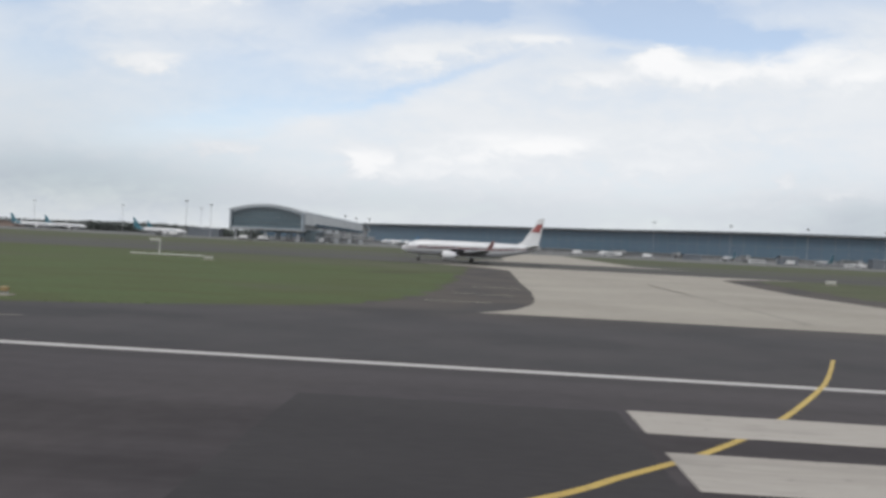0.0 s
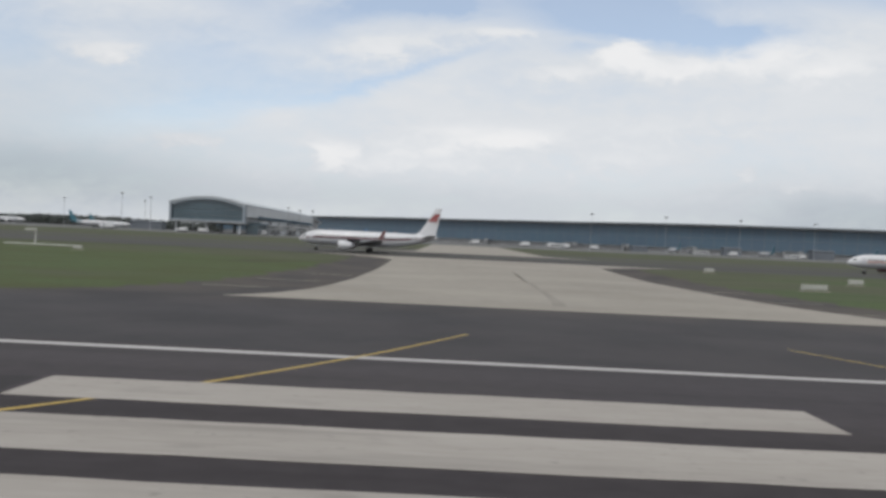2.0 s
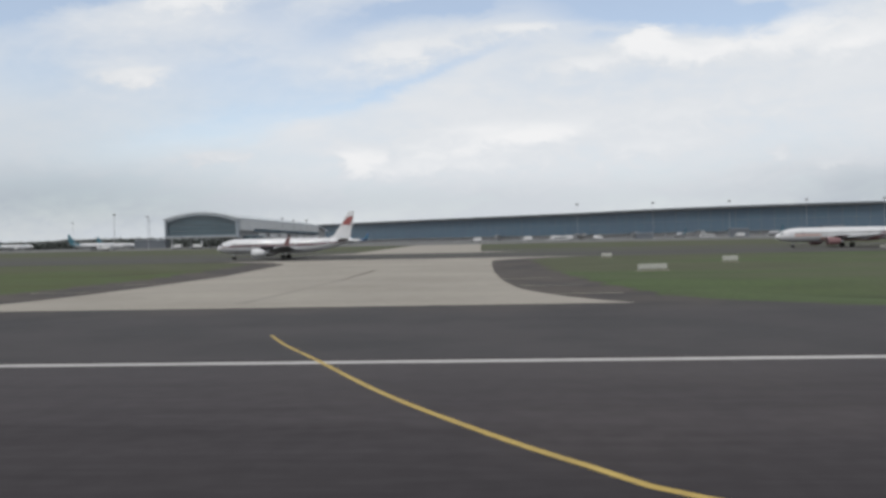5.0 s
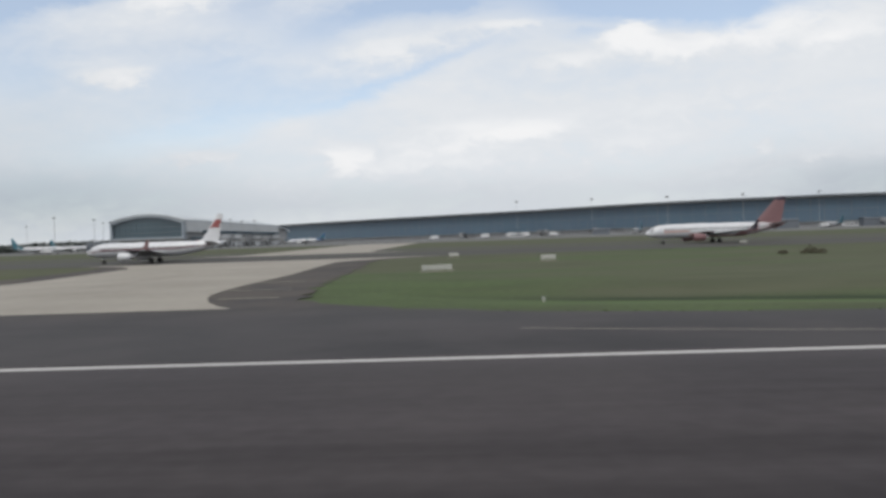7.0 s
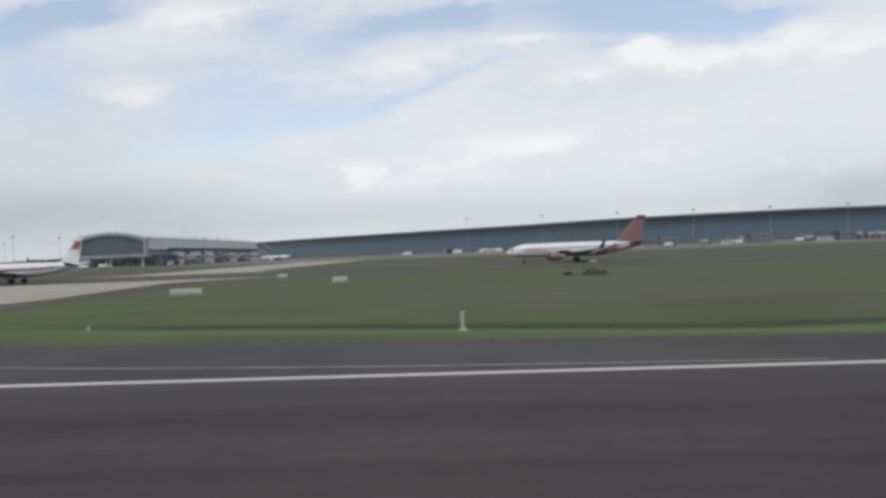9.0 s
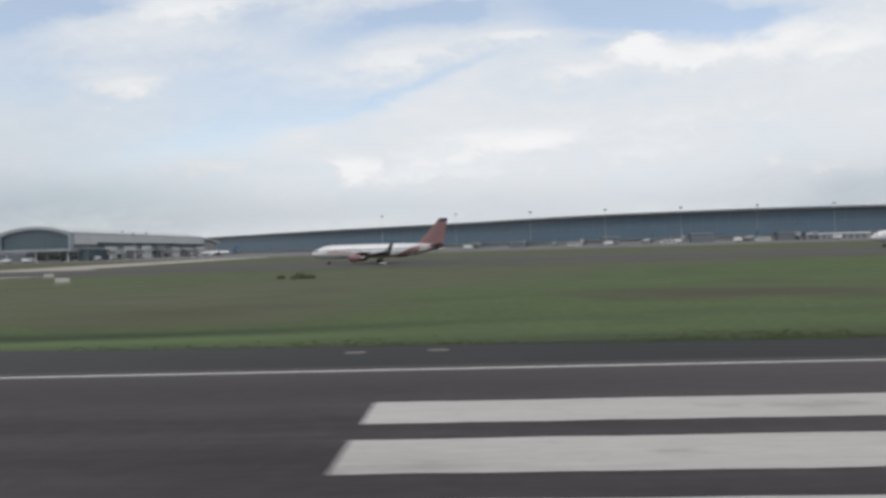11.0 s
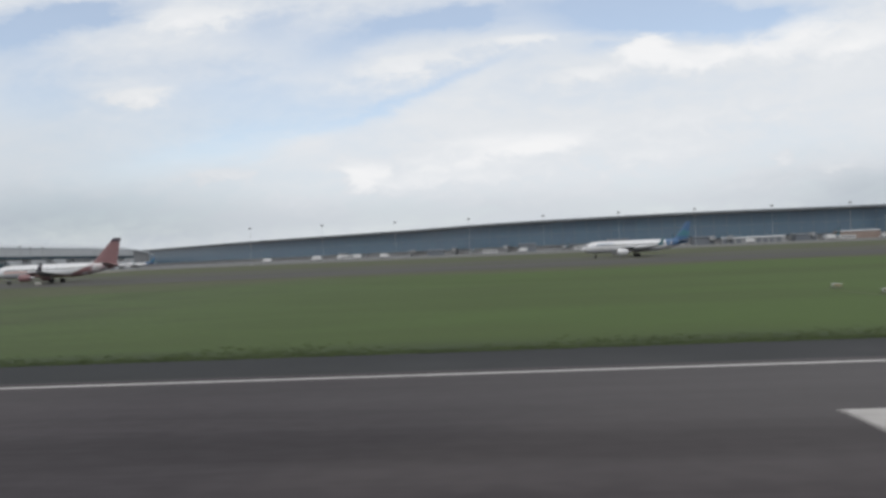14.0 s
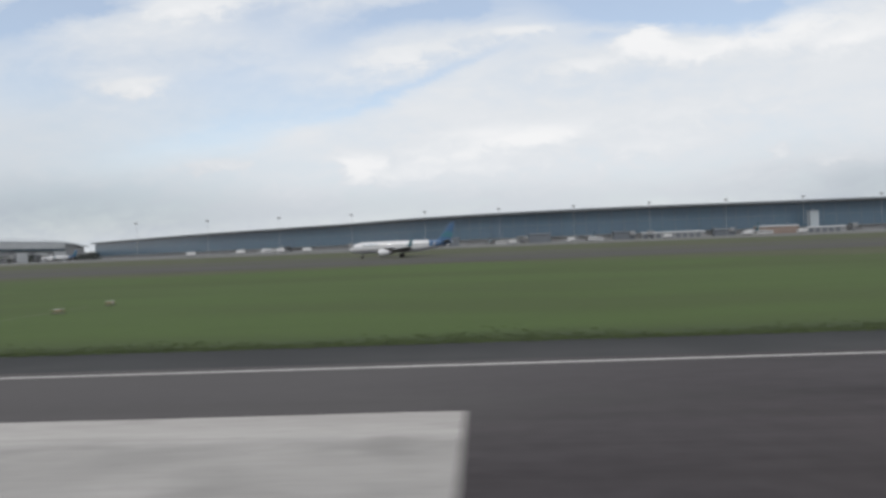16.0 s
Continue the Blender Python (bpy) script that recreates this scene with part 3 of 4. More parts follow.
def sheet(rows, lift, thick=0.0):
    """A ground-hugging strip: rows of (y, x from, x to)."""
    bm = bmesh.new()
    vs = []
    for y, x0, x1 in rows:
        vs.append([bm.verts.new((x, y, rise(y) + lift)) for x in np.linspace(x0, x1, 7)])
    for a, b in zip(vs, vs[1:]):
        for k in range(6):
            bm.faces.new((a[k], a[k + 1], b[k + 1], b[k]))
    return bm


def between(y, table):
    return float(np.interp(y, [r[0] for r in table], [r[1] for r in table]))


def ribbon(points, width, lift):
    """A painted line of even width along points on the ground."""
    bm = bmesh.new()
    pts = [Vector((x, y, 0)) for x, y in points]
    vs = []
    for k, p in enumerate(pts):
        d = (pts[min(k + 1, len(pts) - 1)] - pts[max(k - 1, 0)]).normalized()
        w = width[0] + (width[1] - width[0]) * k / (len(pts) - 1) if isinstance(width, tuple) else width
        s = Vector((-d.y, d.x, 0)) * w / 2
        vs.append([bm.verts.new((q.x, q.y, rise(q.y) + lift)) for q in (p - s, p + s)])
    for a, b in zip(vs, vs[1:]):
        bm.faces.new((a[0], a[1], b[1], b[0]))
    return bm


def curve_through(points, step):
    """Points evenly spread along a smooth curve through the given ones."""
    p = [np.array(q, float) for q in points]
    p = [2 * p[0] - p[1], *p, 2 * p[-1] - p[-2]]
    fine = []
    for a, b, c, d in zip(p, p[1:], p[2:], p[3:]):
        for s in np.linspace(0, 1, 24, endpoint=False):
            fine.append(0.5 * (2 * b + (c - a) * s + (2 * a - 5 * b + 4 * c - d) * s**2 + (3 * b - a - 3 * c + d) * s**3))
    fine.append(p[-2])
    fine = np.array(fine)
    run = np.r_[0, np.cumsum(np.linalg.norm(np.diff(fine, axis=0), axis=1))]
    at = np.arange(0, run[-1], step)
    return [tuple(np.interp(s, run, fine[:, n]) for n in range(fine.shape[1])) for s in at]


# ---- ground, runway, taxiways ----
EDGE_R = ((29.6, 460.0), (34.6, 330.0), (35.0, 165.0), (37.0, 124.0), (39.5, 106.0), (41.5, 90.0), (43.0, 79.0), (46.2, 70.5), (51, 61.5), (56, 56), (62.6, 53.4), (74, 51.8), (106, 50.4), (148, 49.0), (155, 53), (162, 68))
bm = bmesh.new()
GX = [-4500, -2500, -1200, -500, -200, -80, 0, 40] + list(range(60, 260, 8)) + [270, 320, 400, 600, 1200, 2500, 4500]
GY = [-4500, -1500, -300, 0, 30] + [35 + 1.5 * k for k in range(31)] + [86, 96, 110, 185, 300, 600, 1500, 4500]
rows = [[bm.verts.new((x, y, rise(y) + dip(x, y) - 0.03)) for x in GX] for y in GY]
for a, b in zip(rows, rows[1:]):
    for k in range(len(GX) - 1):
        bm.faces.new((a[k], a[k + 1], b[k + 1], b[k]))
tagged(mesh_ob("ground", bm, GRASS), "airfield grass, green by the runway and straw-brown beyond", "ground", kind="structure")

tagged(mesh_ob("runway", boxed(-4000, 4000, -33, 29.6, -0.4, 0.0), ASPHALT), "dark grey asphalt runway with rubber streaks", "runway", kind="structure")

ragged = random.Random(8)
ys = sorted(set([29.6, 34.6, 110.0] + [float(v) for v in np.arange(35, 162, 1.5)]))
tagged(mesh_ob("shoulder", sheet([(y, 42 - between(y, EDGE_R) - ragged.uniform(-1.2, 1.0) if y > 34.6 else -4000, between(y, EDGE_R) + ragged.uniform(-1.2, 1.0) if y > 34.6 else 4000) for y in ys], 0.004), DUSTY),
       "brown-grey asphalt shoulder widening into the exit", "shoulder", kind="structure")
CON_R = ((53.5, 50.2), (56, 48.4), (60, 46.3), (65, 44.4), (69, 43.3), (74, 42.6), (84, 41.8), (105, 41.2), (130, 41.0), (146, 41.5), (150, 44.5), (155, 50), (161, 62))
CON_L = ((53.5, -4.6), (57.5, -1.8), (64, -0.1), (70, 0.6), (84, 1.2), (105, 1.1), (130, 1.0), (144, 0.8), (149, -1.5), (155, -6), (161, -18))
ys = sorted(set([53.5, 110.0, 161.0] + [float(v) for v in np.arange(54, 161, 2.0)]))
tagged(mesh_ob("taxiway_exit", sheet([(y, between(y, CON_L), between(y, CON_R)) for y in ys], 0.018), CONCRETE), "pale beige concrete runway exit flaring at both ends", "taxiway", kind="structure")
tagged(mesh_ob("taxiway_parallel", sheet([(y, -4000, 4000) for y in (160, 172, 185, 199)], 0.011), TAXI), "dark asphalt parallel taxiway with brown shoulders", "taxiway", kind="structure")
tagged(mesh_ob("taxiway_outer", sheet([(y, -4000, 4000) for y in (213, 224, 240)], 0.011), TAXI), "second dark asphalt taxiway beside the first", "taxiway", kind="structure")
tagged(mesh_ob("taxiway_link", sheet([(y, 2 - max(0, 214 - y) * 0.8, 39 + max(0, 214 - y) * 0.8) for y in (200, 207, 214, 260, 330, 424)], 0.016), CONCRETE), "pale concrete link between taxiway and apron", "taxiway", kind="structure")
tagged(mesh_ob("apron", sheet([(y, -900, 1600) for y in (420, 500, 600, 1600)], 0.022), APRON), "light grey concrete apron before the terminal", "apron", kind="structure")

# ---- painted markings ----


def marking(name, bm, material, label, category="marking", group=""):
    return tagged(mesh_ob(name, bm, material), label, category, group, "structure")


def worn_bar(x0, x1, y0, y1, lift):
    """A painted bar with slightly ragged ends and sides."""
    rnd = random.Random(int(x0 * 7 + y0 * 31))
    bm = bmesh.new()
    n = max(8, int((x1 - x0) / 1.5))
    xs = np.linspace(x0, x1, n)
    rows = []
    for k, x in enumerate(xs):
        j = [rnd.uniform(-0.04, 0.04) for _ in range(4)]
        rows.append([bm.verts.new((x + (j[2] if k in (0, n - 1) else 0), y, lift)) for y in np.linspace(y0 + j[0], y1 + j[1], 5)])
    for a, b in zip(rows, rows[1:]):
        for k in range(4):
            bm.faces.new((a[k], a[k + 1], b[k + 1], b[k]))
    return bm


for x0, x1, bars in ((0, 22.5, ((19.65, 22.42), (15.0, 17.86), (10.5, 13.4))), (150, 172.5, ((19.65, 22.42), (15.22, 18.0), (10.7, 13.6)))):
    for y0, y1 in bars:
        marking("touchdown_bar", worn_bar(x0, x1, y0, y1, 0.016), DIRTY_PAINT if x0 < 50 else PAINT, "worn white painted touchdown bar on dark asphalt", group="touchdown zone bars")
marking("aiming_point", worn_bar(249.4, 308.45, 10.4, 20.6, 0.006), STAINED, "broad worn white aiming point block on asphalt")
marking("asphalt_patch", worn_bar(-9.8, -0.3, -6.0, 22.2, 0.004), PATCH, "darker repaved asphalt patch beside the white bars", "patch")
marking("runway_edge_line", boxed(-2500, 131, 28.24, 28.88, -0.05, 0.005), EDGE_PAINT, "broad white runway edge line on dark asphalt")
marking("runway_edge_line", boxed(131, 2500, 28.40, 28.72, -0.05, 0.005), EDGE_PAINT, "narrow white runway edge line on dark asphalt")
LEAD = [(12.8, 37.4), (10.65, 33.0), (8.45, 28.8), (4.6, 22.6), (1.35, 18.4), (-1.45, 15.6), (-3.25, 13.9), (-9, 9.8), (-18, 5.2), (-30, 1.6), (-45, -0.6)]
LEAD_ON = [(28.7, 37.3), (30.4, 33.6), (32.8, 29.2), (36.3, 22.6), (39.5, 17.7), (41.6, 15.0), (43.2, 13.3), (50, 9.0), (59, 5.0), (71, 1.6), (86, -0.6)]
marking("lead_off_line", ribbon(curve_through(LEAD, 0.8), (0.16, 0.34), 0.010), YELLOW, "curved yellow lead-off line crossing the white bars", group="yellow lead-off lines")
marking("lead_off_line", ribbon(curve_through(LEAD_ON, 0.8), (0.15, 0.4), 0.010), YELLOW, "curved yellow lead-off line on plain asphalt", group="yellow lead-off lines")
FLARE = [(70, 37.4), (76, 35.6), (84, 33.6), (92, 32.1), (102, 30.8), (120, 29.4)]
marking("flare_line", ribbon(curve_through(FLARE, 1.5), 0.16, 0.012), PALE_LINE, "thin faded pale line along the shoulder flare", group="flare lines")
marking("flare_line", ribbon(curve_through([(42.0 - x, y) for x, y in FLARE], 1.5), 0.16, 0.012), PALE_LINE, "thin faded pale line along the shoulder flare", group="flare lines")
for y, x0, x1 in ((75.3, 43.2, 49.4), (63.7, 45.4, 51.2), (90, 41.8, 47.5)):
    for s in (0, 1):
        a, b = (x0, x1) if not s else (42 - x1, 42 - x0)
        marking("shoulder_line", ribbon([(a, y), (b, y)], 0.35, 0.012), PALE_LINE, "short faded pale bar on the exit shoulder", group="shoulder bars")
marking("tyre_mark", ribbon([(20.4, 57.5), (20.8, 62), (21.1, 70), (21.6, 88), (22.2, 122)], (1.1, 0.25), 0.024), SEAL, "dark tyre and sealant streak along the concrete exit")
for x, y in ((151.3, 33.6), (147.6, 33.3), (208.4, 35.0)):
    bm = boxed(-0.45, 0.45, -0.2, 0.2, -0.05, 0.05, 0.02)
    pad = mesh_ob("light_pad", bm, STREAK)
    pad.matrix_basis = pose(x, y, 0.02, 0, 0, random.Random(int(x)).uniform(-8, 8))
    tagged(pad, "small pale concrete light pad beside the edge line", "pad", "edge light pads")


def worn_streak(x0, x1, y, seed):
    """A long thin patch with a ragged outline."""
    rng = random.Random(seed)
    n = int((x1 - x0) / 0.16)
    bm = bmesh.new()
    rows = []
    for k in range(n + 1):
        x = x0 + (x1 - x0) * k / n
        mid = y + 0.05 * math.sin(x * 2.1)
        half = (0.05 + 0.13 * rng.random()) * min(1.0, 4 * k / n, 4 * (n - k) / n) + 0.01
        rows.append([bm.verts.new((x, mid + q * half, 0.016)) for q in (-1, 1)])
    for a, b in zip(rows, rows[1:]):
        bm.faces.new((a[0], b[0], b[1], a[1]))
    return bm


for x0, x1, y in ((273.3, 275.2, 30.75), (274.9, 278.0, 30.35), (276.4, 277.9, 30.85), (279.9, 281.2, 30.5), (280.6, 283.2, 30.8)):
    marking("worn_streak", worn_streak(x0, x1, y, int(x0 * 10)), STREAK, "ragged pale worn streak on the dark shoulder", group="worn shoulder streaks")


def tufts(name, n, spots, low, high, label, material):
    """Many short blades of grass in one mesh."""
    rng = np.random.default_rng(len(name) + n)
    verts, faces = [], []
    for k in range(n):
        x, y = spots(rng)
        z = rise(y) + dip(x, y) - 0.03
        for _ in range(3):
            a = rng.uniform(0, 2 * math.pi)
            h, w, lean = rng.uniform(low, high), rng.uniform(0.05, 0.13), rng.uniform(0, 0.5)
            dx, dy = math.cos(a), math.sin(a)
            i = len(verts)
            ox, oy = x + rng.uniform(-0.15, 0.15), y + rng.uniform(-0.15, 0.15)
            verts += [(ox - dx * w, oy - dy * w, z), (ox + dx * w, oy + dy * w, z), (ox + dy * lean * h, oy - dx * lean * h, z + h)]
            faces.append((i, i + 1, i + 2))
    me = bpy.data.meshes.new(name)
    me.from_pydata(verts, [], faces)
    me.materials.append(material)
    return tagged(new(name, me), label, "grass", kind="stuff")


def rim_spot(rng):
    """A spot just off the edge of the pavement."""
    while True:
        y = 34.9 + rng.exponential(0.6) if rng.random() < 0.7 else rng.uniform(35, 48)
        x = rng.uniform(-60, 400)
        right = between(min(y, 146), EDGE_R)
        if right < x < right + 2.5 or 42 - right - 2.5 < x < 42 - right or (y < 36.2 and (x > right or x < 42 - right)):
            return x, y


tufts("grass_fringe", 11000, rim_spot, 0.03, 0.09, "uneven fringe of green grass along the pavement edge", BLADE)


def verge_spot(rng):
    """A spot in the ragged strip of taller grass beside the plain runway."""
    while True:
        x = 116 + 304 * rng.random() ** 0.85
        thick = 0.65 + 0.35 * math.sin(x * 0.31) * math.sin(x * 0.083 + 1.0)
        y = max(34.4, 34.5 + abs(rng.normal()) * 2.6 * thick)
        if x > between(y, EDGE_R) + 0.4:
            return x, y


tufts("verge_grass", 11000, verge_spot, 0.03, 0.11, "ragged darker grass along the runway verge", VERGE)

# ---- aircraft ----
FUSE = ((0.0, 0.06, 2.62), (0.006, 0.34, 2.64), (0.02, 0.72, 2.7), (0.045, 1.12, 2.82), (0.075, 1.42, 2.95), (0.11, 1.62, 3.05), (0.16, 1.72, 3.1), (0.3, 1.74, 3.1), (0.6, 1.74, 3.1),
        (0.68, 1.69, 3.14), (0.76, 1.46, 3.3), (0.84, 1.1, 3.54), (0.91, 0.72, 3.78), (0.955, 0.42, 3.95), (0.98, 0.16, 4.05))


def fuse_at(s):
    return tuple(float(np.interp(s, [f[0] for f in FUSE], [f[n] for f in FUSE])) for n in (1, 2))


def fuse_skin(L, s0, s1, low, high, out=0.025, n=24, side_only=0):
    """A band of skin lying on the fuselage between two heights (-1 belly to 1 crown), which may change along it."""
    bm = bmesh.new()
    for side in ((side_only,) if side_only else (-1, 1)):
        rows = []
        for s in np.linspace(s0, s1, n):
            r, zc = fuse_at(s)
            f = (s - s0) / (s1 - s0)
            a0, a1 = (math.asin(max(-1, min(1, q[0] + (q[1] - q[0]) * f if isinstance(q, tuple) else q))) for q in (low, high))
            rows.append([bm.verts.new((s * L, side * (r + out) * math.cos(a), zc + (r + out) * math.sin(a))) for a in np.linspace(a0, a1, 6)])
        for p, q in zip(rows, rows[1:]):
            for k in range(5):
                bm.faces.new((p[k], p[k + 1], q[k + 1], q[k]))
    return bm


def wing_mesh(root, tip, thick):
    """A tapered wing between two chords: each (x of the nose, y, z, chord)."""
    shape = ((0, 0), (0.05, 0.55), (0.2, 1.0), (0.5, 0.8), (1.0, 0.04), (0.5, -0.45), (0.2, -0.6), (0.05, -0.4))
    rings = []
    for f in np.linspace(0, 1, 5):
        x, y, z, c = (a + (b - a) * f for a, b in zip(root, tip))
        t = thick * (1 - 0.6 * f)
        rings.append([(x + px * c, y, z + pz * t) for px, pz in shape])
    return loft(rings)


def fin_mesh(L, tall=1.0, broad=False):
    shape = ((0, 0), (0.08, 0.14), (0.4, 0.2), (1.0, 0.01), (0.4, -0.2), (0.08, -0.14))
    rings = []
    if broad:
        steps = ((4.2, 0.755, 0.965, 1.0), (4.9, 0.785, 0.968, 0.95), (7.0, 0.84, 0.98, 0.8), (9.0, 0.893, 0.991, 0.6), (10.7, 0.936, 1.0, 0.45), (10.95, 0.945, 1.0, 0.3))
    else:
        steps = ((4.2, 0.775, 0.962, 1.0), (4.75, 0.815, 0.965, 0.98), (5.3, 0.848, 0.968, 0.95), (7.0, 0.884, 0.978, 0.8), (9.0, 0.922, 0.99, 0.6), (10.7, 0.953, 0.999, 0.45), (10.95, 0.96, 0.999, 0.3))
    for z, x0, x1, t in steps:
        rings.append([(L * (x0 + (x1 - x0) * px), py * t, 4.2 + (z - 4.2) * tall) for px, py in shape])
    return loft(rings)


def airliner(x, y, turn, L, label, style, group="", tall=1.0):
    """A twin-jet airliner, nose towards -x before turning; style names its livery."""
    tail_mat, engine_mat, winglet_mat = {"redline": (WHITE, WHITE, MAROON), "maroon": (MAROON, MAROON, NAVY_LINE), "blue": (BLUE, WHITE, TEAL), "teal": (TEAL, WHITE, WHITE)}[style]
    top = thing("airliner", x, y, rise(y) + 0.02, turn, label, "aircraft", group)
    rings = []
    for s, r, zc in FUSE:
        rings.append([(s * L, r * math.cos(a), zc + r * math.sin(a)) for a in np.linspace(0, 2 * math.pi, 28, endpoint=False)])
    part("fuselage", loft(rings), WHITE, top, "glossy white fuselage", True)
    part("belly", fuse_skin(L, 0.05, 0.9, -1.0, -0.5, 0.02), BELLY, top, "grey-painted belly", True)
    for sgn in (-1, 1):
        part("cockpit_window", fuse_skin(L, 0.03, 0.052, 0.42, 0.72, 0.03, 6, sgn), PANE, top, "dark cockpit glazing", True)
    for side in (-1, 1):
        bm = bmesh.new()
        for s in np.arange(0.13, 0.83, 0.0145):
            r, zc = fuse_at(s)
            a = math.asin(0.24)
            block(bm, s * L - 0.12, s * L + 0.12, side * (r + 0.005) * math.cos(a) - 0.03, side * (r + 0.005) * math.cos(a) + 0.03, zc + r * 0.24 - 0.17, zc + r * 0.24 + 0.17)
        tagged(part("window_row", bm, PANE, top, "row of small dark cabin windows"), kind="stuff")
    for s in (0.105, 0.80):
        bm = bmesh.new()
        r, zc = fuse_at(s)
        rows = [[bm.verts.new((s * L + d, -(r + 0.035) * math.cos(math.asin(h)), zc + (r + 0.035) * h)) for h in (-0.35, 0.1, 0.55)] for d in (-0.45, 0.45)]
        for k in range(2):
            bm.faces.new((rows[0][k], rows[0][k + 1], rows[1][k + 1], rows[1][k]))
        part("cabin_door", bm, BELLY, top, "faint grey door outline", True)
    if style == "redline":
        for sgn in (-1, 1):
            part("cheat_line", fuse_skin(L, 0.02, 0.93, (-0.02, 0.03), (0.10, 0.14), 0.035, 24, sgn), STRIPE, top, "dark red stripe along the side", True)
            part("lower_line", fuse_skin(L, 0.03, 0.93, (-0.14, -0.08), (-0.05, 0.01), 0.035, 24, sgn), NAVY_LINE, top, "thin dark line under the red stripe", True)
    if style == "maroon":
        for sgn in (-1, 1):
            part("title_bar", fuse_skin(L, 0.12, 0.30, (-0.2, -0.15), (0.12, 0.1), 0.035, 24, sgn), FADED_RED, top, "illegible red lettering drawn as a bar", True)
        part("aft_sweep", fuse_skin(L, 0.60, 0.83, (-1.0, -1.0), (-0.85, 1.0), 0.035, 30), MAROON, top, "maroon sweep rising to the tail", True)
        part("aft_body", fuse_skin(L, 0.83, 0.98, -1.0, 1.0, 0.036, 12), MAROON, top, "maroon tail cone", True)
        part("belly_sweep", fuse_skin(L, 0.30, 0.62, (-0.8, -1.0), (-0.35, -0.7), 0.035), FADED_RED, top, "pale red lower flank", True)
    if style in ("blue", "teal"):
        part("aft_sweep", fuse_skin(L, 0.76, 0.97, (-0.2, -1.0), (1.0, 1.0), 0.035, 24), tail_mat, top, "blue sweep round the tail", True)
        for sgn in (-1, 1):
            part("title_bar", fuse_skin(L, 0.14, 0.28, 0.46, 0.58, 0.035, 24, sgn), tail_mat, top, "illegible blue lettering drawn as a bar", True)
    fin = part("fin", fin_mesh(L, tall, style == "maroon"), tail_mat, top, "tall swept tail fin", True)
    if style == "redline":
        for sgn in (-1, 1):
            bm = bmesh.new()
            pts = [(0.905, 7.6), (0.93, 7.8), (0.968, 7.7), (0.972, 8.4), (0.984, 9.0), (0.988, 9.7), (0.95, 9.6), (0.932, 8.9), (0.918, 8.3)]
            bm.faces.new([bm.verts.new((L * px, sgn * 0.19, pz)) for px, pz in pts])
            part("emblem", bm, RED, fin, "plain red emblem panel")
    if style == "maroon":
        for sgn in (-1, 1):
            bm = bmesh.new()
            bm.faces.new([bm.verts.new((L * px, sgn * 0.13, pz)) for px, pz in ((0.922, 10.0), (0.997, 10.0), (0.999, 10.9), (0.944, 10.9))])
            part("fin_tip", bm, NAVY_LINE, fin, "dark fin tip")
    if style in ("blue", "teal"):
        for sgn in (-1, 1):
            bm = bmesh.new()
            bm.faces.new([bm.verts.new((L * px, sgn * 0.2, 4.2 + (pz - 4.2) * tall)) for px, pz in ((0.86, 6.0), (0.97, 5.6), (0.985, 7.2), (0.93, 8.2))])
            part("emblem", bm, TEAL, fin, "darker wing-shaped emblem")
    for sgn in (-1, 1):
        wing = part("wing", wing_mesh((0.385 * L, sgn * 1.2, 2.05, 6.6), (0.585 * L, sgn * 14.2, 3.0, 1.5), 0.42), WING, top, "grey swept wing", True)
        part("winglet", wing_mesh((0.592 * L, sgn * 14.15, 3.0, 1.4), (0.635 * L, sgn * 14.75, 5.1, 0.55), 0.09), winglet_mat, wing, "upturned winglet", True)
        part("tailplane", wing_mesh((0.865 * L, sgn * 0.5, 4.1, 3.3), (0.93 * L, sgn * 5.6, 4.6, 1.2), 0.2), WHITE if style == "redline" else WING, top, "", True)
        ex, ey, ez = 0.30 * L, sgn * 4.7, 1.5
        prof = ((0.0, 0.78), (0.12, 0.93), (0.6, 1.02), (1.6, 1.0), (2.5, 0.85), (3.0, 0.7))
        eng = part("engine", loft([[(ex + d, ey + r * math.cos(a), ez + r * math.sin(a)) for a in np.linspace(0, 2 * math.pi, 22, endpoint=False)] for d, r in prof], caps=False), engine_mat, top, "engine cowling under the wing", True)
        bm = bmesh.new()
        rod(bm, (ex + 0.25, ey, ez), (ex + 0.3, ey, ez), 0.86, sides=20)
        part("intake", bm, DARK, eng, "dark fan intake")
        bm = bmesh.new()
        rod(bm, (ex + 2.6, ey, ez), (ex + 3.8, ey, ez), 0.5, 0.15, 16)
        part("exhaust_cone", bm, METAL, eng, "bare metal exhaust cone", True)
        part("pylon", wing_mesh((ex + 0.9, ey, ez + 0.8, 3.8), (ex + 2.2, ey, ez + 1.3, 3.2), 0.14), engine_mat, eng)
    for gx, gy, r, name in ((0.125 * L, 0.0, 0.36, "nose_gear"), (0.50 * L, -2.5, 0.52, "main_gear"), (0.50 * L, 2.5, 0.52, "main_gear")):
        bm = bmesh.new()
        rod(bm, (gx, gy, r), (gx, gy, 1.9), 0.12)
        rod(bm, (gx, gy, 0.7), (gx + 0.7, gy, 1.7), 0.06)
        gear = part(name, bm, STEEL, top, "steel landing gear leg", True)
        for dy in (-0.3, 0.3):
            bm = bmesh.new()
            rod(bm, (gx, gy + dy - 0.14, r), (gx, gy + dy + 0.14, r), r, sides=20)
            part("wheel", bm, RUBBER, gear, "black rubber tyre", True)
    return top


